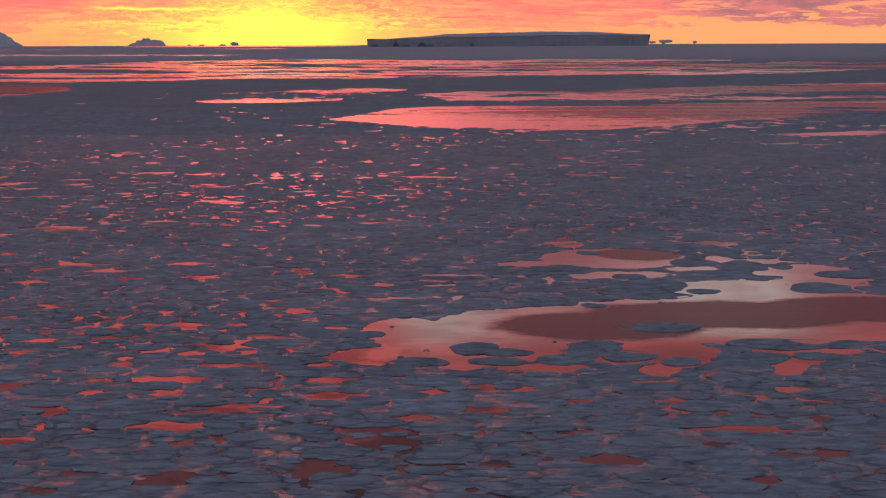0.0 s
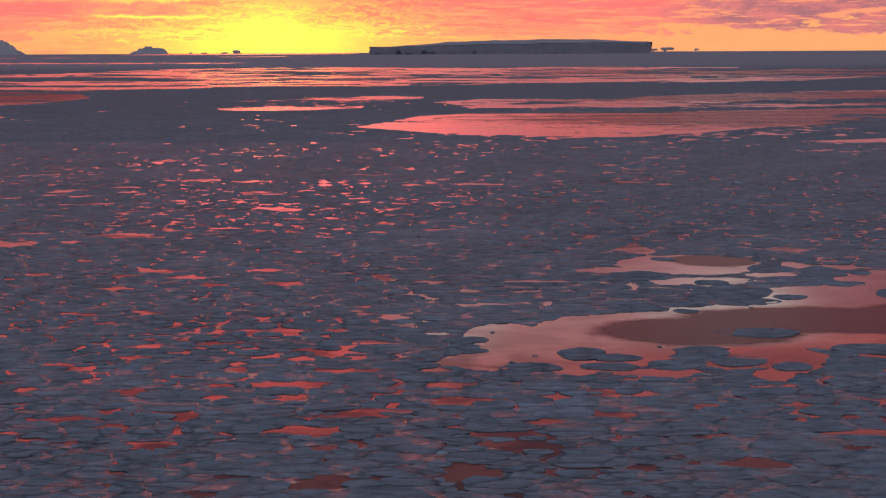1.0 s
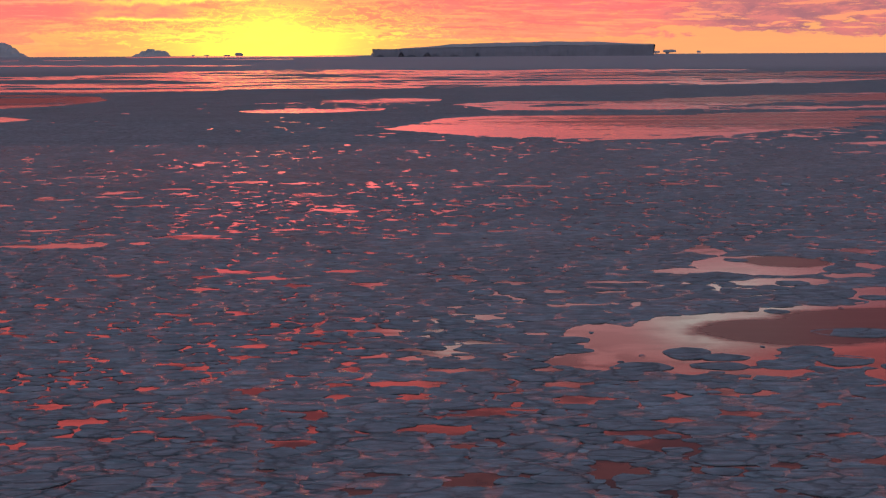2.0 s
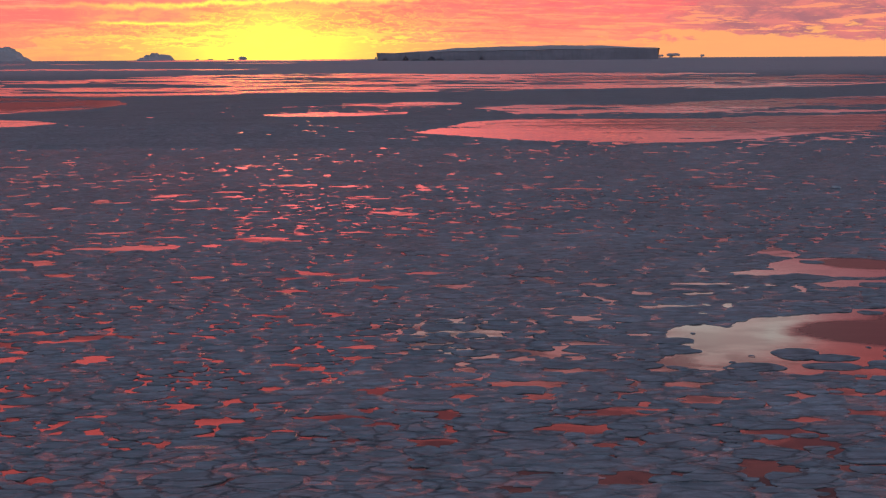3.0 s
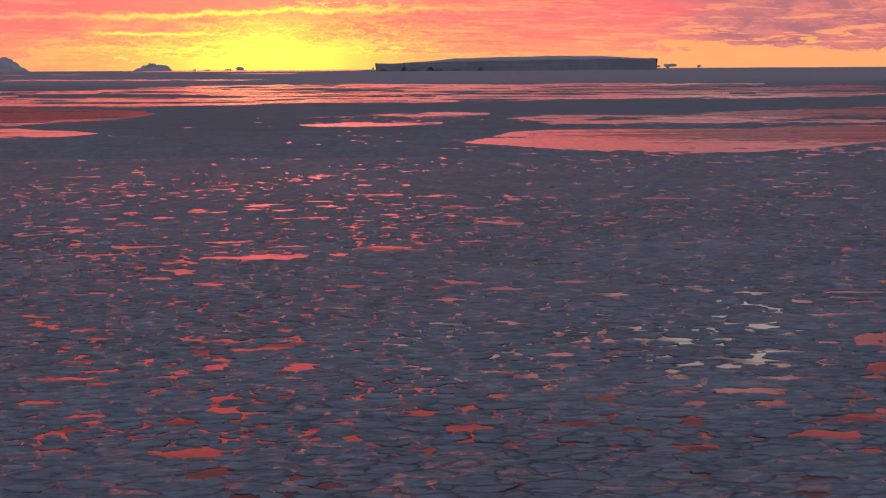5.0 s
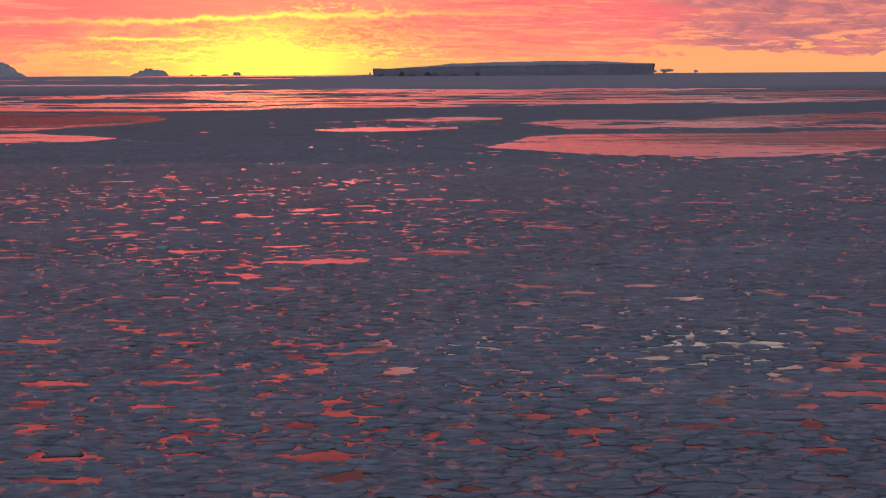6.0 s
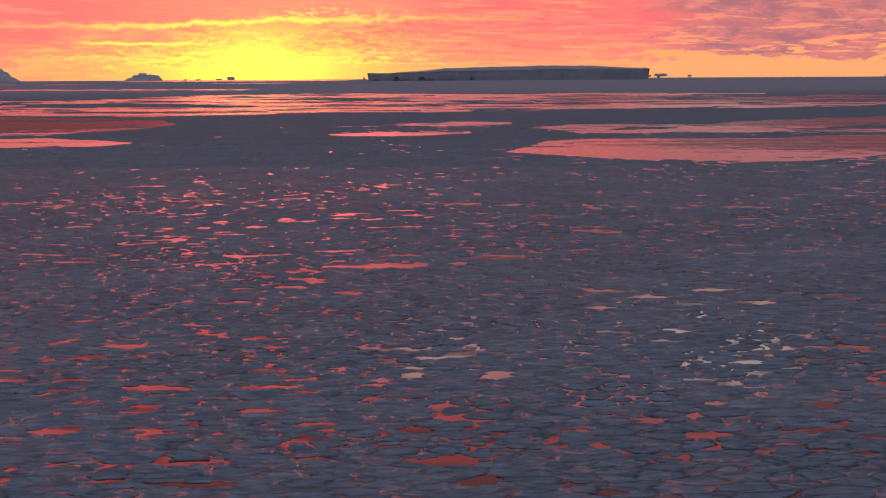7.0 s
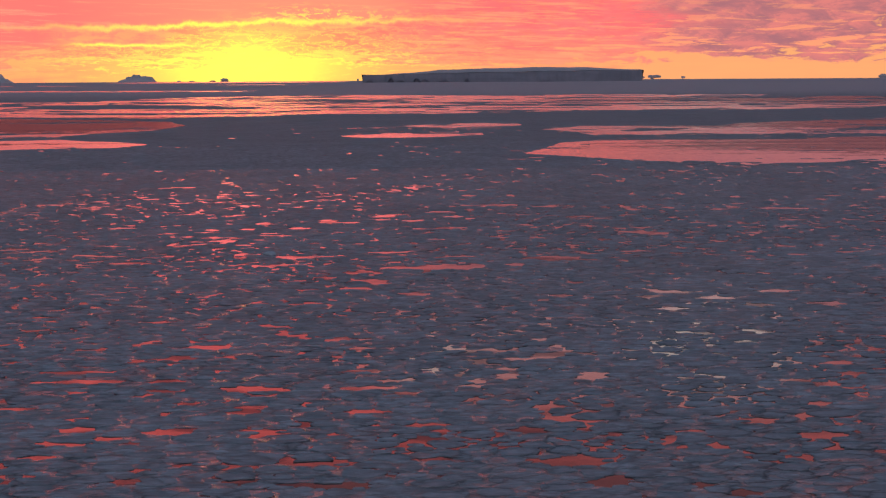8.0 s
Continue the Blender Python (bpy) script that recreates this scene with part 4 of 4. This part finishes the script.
def pack_floes():
    """Floes dropped one by one, the wide ones first, where there is room: arrays x, y, r."""
    cell = 1.5
    grid = {}
    floes = []

    def room(x, y, r):
        cx, cy = int(x // cell), int(y // cell)
        reach = 2 if r > 0.7 else 1
        if r <= 0.7:
            reach = 2
        for i in range(cx - reach, cx + reach + 1):
            for j in range(cy - reach, cy + reach + 1):
                for ox, oy, o in grid.get((i, j), ()):
                    if (x - ox) ** 2 + (y - oy) ** 2 < ((r + o) * 0.94) ** 2:
                        return False
        return True

    def put(x, y, r):
        floes.append((x, y, r))
        grid.setdefault((int(x // cell), int(y // cell)), []).append((x, y, r))

    near, far = 29.0, 262.0
    for low, high, shots, limit, keep in ((0.8, 1.2, 9000, 120.0, 0.95), (0.55, 0.8, 40000, far, 0.6), (0.38, 0.55, 140000, far, 0.0), (0.25, 0.38, 140000, 125.0, 0.0), (0.15, 0.25, 60000, 66.0, 0.0)):
        # more shots where the strip is wider
        y = near + (limit - near) * np.sqrt(rng.random(shots) * 0.92 + 0.08)
        y = near + (y - y.min()) / (limit - y.min()) * (limit - near)
        behind = rng.random(shots) < 0.09
        y = np.where(behind, -7.0 + 37.0 * rng.random(shots), y)
        x = -15.5 + (rng.random(shots) * 2 - 1) * (20.0 + 0.31 * np.maximum(y, 29.0))
        r = low + (high - low) * rng.random(shots) ** 1.6
        r = r * np.where((x > -13.0) & (y < 95.0), 1.0, 0.78)
        clear = (near_open(x, y) < -0.65 * r) & (y + 90.0 * rng.random(shots) < 265.0) & (rng.random(shots) < keep * np.clip(0.25 + (x + 20.0) / 20.0 + 1.2 * fbm(x / 18.0, y / 18.0 + 33.0, 2), 1.0 - keep, 1.0) + 1.0 - keep)
        for a, b, c in zip((x[clear] / LONG).tolist(), y[clear].tolist(), r[clear].tolist()):
            if room(a, b, c):
                put(a, b, c)
    return floes, grid, cell


def floe_ring(k, floes, grid, cell, count):
    """The outline of a floe: round where it is free, pressed straight against its neighbours."""
    x, y, r = floes[k]
    turn = np.arange(count) * (2 * math.pi / count) + (k * 2.399) % 1.0
    squash = 1.0 + 0.16 * np.cos(2 * (turn - k * 1.7)) + 0.05 * np.cos(3 * turn + k)
    total = (r * 1.28 * squash) ** -7.0
    cx, cy = int(x // cell), int(y // cell)
    for i in range(cx - 2, cx + 3):
        for j in range(cy - 2, cy + 3):
            for ox, oy, o in grid.get((i, j), ()):
                dx, dy = ox - x, oy - y
                d = math.hypot(dx, dy)
                if d < 1e-6 or d > (r + o) * 1.9:
                    continue
                edge = max((d * d + r * r - o * o) / (2 * d), 0.3 * r) - 0.012
                c = np.cos(turn - math.atan2(dy, dx))
                total = total + np.where(c > 0.05, (np.maximum(c, 0.05) / edge) ** 7.0, 0.0)
    ring = total ** (-1 / 7.0)
    ring = ring * (1.0 + (0.06 * np.sin(turn * 5 + k * 0.9) + 0.075 * np.sin(turn * 3 + k * 2.3) + 0.045 * np.sin(turn * 4 + k * 1.3)))
    return np.cos(turn) * ring, np.sin(turn) * ring


def keep_open(centres, rings):
    """Draws the outlines back out of the pool and the wider openings."""
    counts = [len(px) for px, _ in rings]
    cx, cy = (np.repeat([c[i] for c in centres], counts) for i in (0, 1))
    px, py = (np.concatenate([ring[i] for ring in rings]) for i in (0, 1))
    share = np.ones(len(px))
    for s in (0.9, 0.8, 0.7, 0.6, 0.5, 0.4, 0.3):
        wet = np.nonzero(share > s)[0]
        wet = wet[placed_open(cx[wet] + px[wet] * share[wet], cy[wet] + py[wet] * share[wet], 0.80) > 0.0]
        share[wet] = s
    ends = np.cumsum(counts)
    return [(px[e - n:e] * share[e - n:e], py[e - n:e] * share[e - n:e]) for e, n in zip(ends, counts)]


def floe_mesh(k, px, py, r, rich):
    """Vertices and faces of one floe about its middle: a flat top, a raised rim and a side that goes under water."""
    count = len(px)
    one = random.Random(k)
    high = 0.010 + 0.018 * one.random() ** 2 + 0.004 * r
    high *= min(1.0, 0.2 + 4.0 * r)
    tx, ty = one.uniform(-0.01, 0.01), one.uniform(-0.01, 0.01)
    lips = [one.uniform(-0.006, 0.012) * min(1.0, 3.0 * r) for _ in range(count)]
    verts, faces = [], []
    if rich:
        for s, z, lip in ((0.99, -0.05, 0.0), (1.0, high * 0.7, 0.4), (0.97, high + 0.006, 1.0), (0.86, high - 0.006, 0.2)):
            verts += [(a * s, b * s, z + lip * lips[i] + tx * a + ty * b) for i, (a, b) in enumerate(zip(px, py))]
    else:
        for s, z in ((0.99, -0.05), (1.0, high * 0.85), (0.95, high)):
            verts += [(a * s, b * s, z + (tx * a + ty * b if z > 0 else 0.0)) for a, b in zip(px, py)]
    rings = len(verts) // count
    for q in range(rings - 1):
        for i in range(count):
            j = (i + 1) % count
            faces.append((q * count + i, q * count + j, (q + 1) * count + j, (q + 1) * count + i))
    faces.append(tuple((rings - 1) * count + i for i in range(count)))
    return verts, faces


def build_pancakes():
    floes, grid, cell = pack_floes()
    order = sorted(range(len(floes)), key=lambda k: floes[k][1])
    singles = [k for k in order if floes[k][2] > 0.36 and 32.0 < floes[k][1] < 55.0 and -44.0 < floes[k][0] * LONG < 13.0][:260]
    chosen = set(singles)
    centres, rings = [], []
    for k in order:
        x, y, r = floes[k][0] * LONG, *floes[k][1:]
        count = 20 if k in chosen else 9 if y < 31.0 else 14 if y < 75 and r > 0.5 else 12 if y < 75 else 10 if y < 130 else 8
        px, py = floe_ring(k, floes, grid, cell, count)
        centres.append((x, y))
        rings.append((px * LONG, py))
    rings = keep_open(centres, rings)
    verts, faces = [], []
    for k, (x, y), (px, py) in zip(order, centres, rings):
        r = floes[k][2]
        if k in chosen:
            v, f = floe_mesh(k, px, py, r, True)
            ob = mesh_object("ice_floe", v, f, PANCAKE)
            ob.location = (x, y, 0.0)
            size = "broad" if r > 1.05 else "mid-sized" if r > 0.72 else "small"
            tagged(ob, size + " round grey-blue pancake ice floe with raised rim on dark water", "ice floe", "foreground pancake floes")
            continue
        v, f = floe_mesh(k, px, py, r, 31.0 < y < 62.0 and r > 0.3)
        base = len(verts)
        verts += [(a + x, b + y, c) for a, b, c in v]
        faces += [tuple(i + base for i in q) for q in f]
    ob = mesh_object("pancake_ice", verts, faces, PANCAKE)
    tagged(ob, "countless grey-blue pancake ice floes pressed close together on the sea", "pancake ice", kind="stuff")


build_pancakes()


def build_lone_floe(k, x, y, rx, ry):
    """A floe adrift in the pool, with a lobed outline."""
    turn = np.arange(26) * (2 * math.pi / 26)
    lobes = 1.0 + 0.07 * np.sin(2 * turn + k * 1.9) + 0.06 * np.sin(3 * turn + k * 2.3) + 0.035 * np.sin(5 * turn + k * 0.9) + 0.02 * np.sin(9 * turn + k)
    v, f = floe_mesh(1000 + k, np.cos(turn) * rx * lobes, np.sin(turn) * ry * lobes, 0.5 * min(rx, ry), True)
    ob = mesh_object("ice_floe", v, f, PANCAKE)
    ob.location = (x, y, 0.0)
    size = "broad" if rx > 1.0 else "small" if rx > 0.3 else "tiny"
    tagged(ob, size + " grey-blue ice floe adrift in the open pool", "ice floe", "floes adrift in the pool")


for number, drifting in enumerate(AFLOAT + AFLOAT_FAR):
    build_lone_floe(number, *drifting)

# ---- icebergs ----


# caves at the foot of the cliff: place along it, half width, depth, height share
CAVES = [(-0.95, 0.030, 7.0, 0.35), (-0.80, 0.022, 14.0, 0.62), (-0.73, 0.045, 6.0, 0.30), (-0.615, 0.030, 14.0, 0.55), (-0.56, 0.040, 7.0, 0.38),
         (-0.42, 0.050, 5.0, 0.28), (-0.26, 0.018, 8.0, 0.40), (0.30, 0.060, 4.0, 0.22)]


def build_tabular_berg():
    """A long flat-topped berg: a sheer cliff under a gently domed cap of snow."""
    base = new("tabular_iceberg")
    base.location = (136.0, 3220.0, 0.0)
    base.scale = (0.748, 0.748, 0.748)
    half, depth, cols, rows = 387.0, 320.0, 260, 12

    def front(u):
        return -30.0 + 26.0 * float(fbm(u * 5.0 + 4.0, 2.0, 5, 0.6)) + 24.0 * u * u

    def cliff_top(u):
        return 21.0 + 10.0 * (u + 1) / 2 + 3.0 * float(fbm(u * 9.0, 7.0, 4))

    verts, faces = [], []
    for c in range(cols + 1):
        u = 2.0 * c / cols - 1.0
        for r in range(rows + 1):
            v = r / rows
            bite = 0.9 * float(fbm(u * 30.0, v * 3.0 + 20.0, 4))
            for hole, wide, deep, tall in CAVES:
                bite += deep * min(1.0, max(0.0, tall * (1.0 - ((u - hole) / wide) ** 2) - v) * 5.0)
            verts.append((half * u, front(u) + bite - 2.0 * v, -2.0 + (cliff_top(u) + 2.0) * v))
    for c in range(cols):
        for r in range(rows):
            a = c * (rows + 1) + r
            b = a + rows + 1
            faces.append((a, b, b + 1, a + 1))
    # the two ends and the back
    for u in (-1.0, 1.0):
        at = len(verts)
        for v in range(7):
            s = v / 6
            verts.append((half * u + (6.0 if u > 0 else 2.0) * 0.0, front(u) + depth * s, -2.0))
            verts.append((half * u + (5.0 if u > 0 else -3.0), front(u) + depth * s, cliff_top(u)))
        for v in range(6):
            a = at + 2 * v
            faces.append((a, a + 2, a + 3, a + 1) if u > 0 else (a + 2, a, a + 1, a + 3))
    at = len(verts)
    verts += [(-half, front(-1) + depth, -2.0), (half, front(1) + depth, -2.0), (half + 5, front(1) + depth, 30.0), (-half - 3, front(-1) + depth, 21.0)]
    faces.append((at + 1, at, at + 3, at + 2))
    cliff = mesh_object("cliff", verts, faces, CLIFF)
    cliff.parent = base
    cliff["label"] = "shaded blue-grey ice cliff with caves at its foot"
    verts, faces, deep = [], [], 14
    for c in range(cols + 1):
        u = 2.0 * c / cols - 1.0
        for r in range(deep + 1):
            v = r / deep
            dome = 15.0 * (1 - ((u - 0.12) / 1.15) ** 2) * math.sin(math.pi * min(1.0, v * 1.15 + 0.02)) ** 0.8 * (1.0 if u < 0.6 else 1.0 - 0.55 * (u - 0.6) / 0.4)
            if u < -0.45:
                dome *= max(0.0, (u + 1.0) / 0.55)
            verts.append((half * u + (5.0 * u if abs(u) > 0.99 else 0.0), front(u) - 2.5 + (depth + 2) * v, cliff_top(u) + max(dome, 0.0) * 0.86 + 0.6 * float(fbm(u * 30, v * 10, 3)) * (v > 0) - 0.2 * (v == 0)))
    for c in range(cols):
        for r in range(deep):
            a = c * (deep + 1) + r
            b = a + deep + 1
            faces.append((a, b, b + 1, a + 1))
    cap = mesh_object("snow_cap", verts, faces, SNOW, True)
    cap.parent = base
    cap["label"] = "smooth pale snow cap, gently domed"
    tagged(base, "long flat-topped tabular iceberg of blue-grey ice on the horizon", "iceberg")


build_tabular_berg()


def build_berg(azimuth, dist, width, high, peaks, label, seed, power=3.4, depth=0.6):
    """A rugged berg: peaks are (place along the width, height share, spread)."""
    cols, rows = 56, 18
    x0, y0 = dist * math.tan(radians(azimuth)) - 15.0, dist
    verts, faces = [], []
    for c in range(cols + 1):
        u = 2.0 * c / cols - 1.0
        for r in range(rows + 1):
            v = 2.0 * r / rows - 1.0
            swell = max((h * math.exp(-abs((u - p) / s) ** power) for p, h, s in peaks), default=0.0)
            z = high * swell * (1 - u ** 10) * max(0.0, 1 - abs(v) ** 4) * (1.0 + 0.5 * float(fbm(u * 6.0 + seed, v * 3.5 + seed, 5, 0.7)))
            edge = 1.0 + 0.25 * float(fbm(u * 2 + seed, 3.0, 3))
            verts.append((x0 + width / 2 * u, y0 + width * depth / 2 * v * edge, z - 0.6))
    for c in range(cols):
        for r in range(rows):
            a = c * (rows + 1) + r
            b = a + rows + 1
            faces.append((a, b, b + 1, a + 1))
    ob = mesh_object("iceberg", verts, faces, SNOW)
    tagged(ob, label, "iceberg", "distant icebergs")
    return ob


build_berg(-16.2, 4600, 208, 41, [(-0.35, 1.0, 0.5), (0.3, 0.97, 0.36), (0.55, 0.7, 0.24), (0.85, 0.36, 0.22)], "high rounded blue-grey iceberg on the far ice", 2.0, 6.0)
build_berg(-10.55, 4780, 113, 24, [(-0.05, 0.92, 0.3), (0.5, 0.72, 0.5), (-0.35, 0.70, 0.28), (-0.75, 0.36, 0.25)], "rugged grey iceberg with a low peak", 5.0, 5.0)


def build_stack(azimuth, dist, width, high, outline, label, seed):
    """A small berg whose undercut stands in for a mirage; outline: (height share, width share, shift) from its foot to
    its top.
    """
    around = 22
    x0, y0 = dist * math.tan(radians(azimuth)) - 15.0, dist
    verts, faces = [], []
    for level, share, shift in outline:
        for k in range(around):
            turn = 2 * math.pi * k / around
            lump = 1.0 + 0.45 * float(fbm(math.cos(turn) * 2.0 + seed, math.sin(turn) * 2.0 + level * 3.0 + seed, 3, 0.6))
            verts.append((x0 + width / 2 * (shift + share * math.cos(turn) * lump), y0 + width * 0.35 * share * math.sin(turn) * lump,
                          high * level * (1.0 + 0.25 * float(fbm(math.cos(turn) * 3.0 + seed, 5.0 + seed, 3)) * (level > 0.4)) - 0.6))
    for r in range(len(outline) - 1):
        for k in range(around):
            j = (k + 1) % around
            faces.append((r * around + k, r * around + j, (r + 1) * around + j, (r + 1) * around + k))
    faces.append(tuple((len(outline) - 1) * around + k for k in range(around)))
    ob = mesh_object("iceberg", verts, faces, SNOW)
    tagged(ob, label, "iceberg", "distant icebergs")


MUSHROOM = [(0.0, 1.05, 0.0), (0.1, 1.0, 0.0), (0.2, 0.62, 0.05), (0.34, 0.66, 0.05), (0.42, 0.92, 0.0), (0.6, 0.8, 0.0), (0.86, 0.62, 0.05), (1.0, 0.45, 0.0)]
SLAB = [(0.0, 0.22, -0.3), (0.3, 0.2, -0.3), (0.4, 0.9, 0.0), (0.62, 1.0, 0.0), (0.9, 0.94, 0.05), (1.0, 0.7, 0.1)]
SLIVER = [(0.0, 0.5, 0.0), (0.35, 1.0, 0.0), (0.8, 0.85, 0.1), (1.0, 0.4, 0.2)]
build_stack(-7.42, 4840, 32, 11, MUSHROOM, "small dark undercut iceberg in the sun's glow", 8.0)
build_stack(-7.85, 4840, 22, 4.5, SLIVER, "low flat sliver of an iceberg", 9.0)
build_stack(-9.06, 4840, 12, 4.0, SLIVER, "low flat sliver of an iceberg", 12.0)
build_stack(-8.60, 4840, 20, 3.6, SLIVER, "low flat sliver of an iceberg", 13.0)
build_stack(-2.55, 4840, 6, 7.0, SLIVER, "tiny pinnacle of ice on the horizon", 14.0)
build_stack(7.86, 4800, 20, 9, SLAB, "small dark undercut iceberg beside the tabular berg", 15.0)
build_stack(8.32, 4800, 42, 13, SLAB, "small blocky iceberg with a level top and an undercut foot", 17.0)
build_stack(9.38, 4800, 13, 9, SLAB, "tiny undercut iceberg on the horizon", 19.0)
build_stack(16.4, 4650, 30, 13, MUSHROOM, "small dark iceberg on the horizon", 21.0)


# ---- loose chunks of clear ice among the floes ----


def build_chunk(x, y, size, seed):
    bm = bmesh.new()
    bmesh.ops.create_icosphere(bm, subdivisions=2, radius=1.0)
    for v in bm.verts:
        k = 1.0 + 0.5 * noise.noise(v.co * 1.4 + Vector((seed, seed * 2, 0)))
        v.co = Vector((v.co.x * size * k, v.co.y * size * 0.7 * k, max(v.co.z, -0.5) * size * 0.30 * k))
    me = bpy.data.meshes.new("ice_chunk")
    bm.to_mesh(me)
    bm.free()
    me.materials.append(BLUE_ICE)
    ob = new("ice_chunk", me)
    ob.location = (x, y, 0.1)
    tagged(ob, "loose chunk of pale clear blue ice among the floes", "ice chunk", "loose ice chunks")


for spot in ((-3.95, 40.6, 0.16, 1.0), (20.0, 124.6, 0.42, 2.0), (-40.5, 94.3, 0.45, 3.0)):
    build_chunk(*spot)
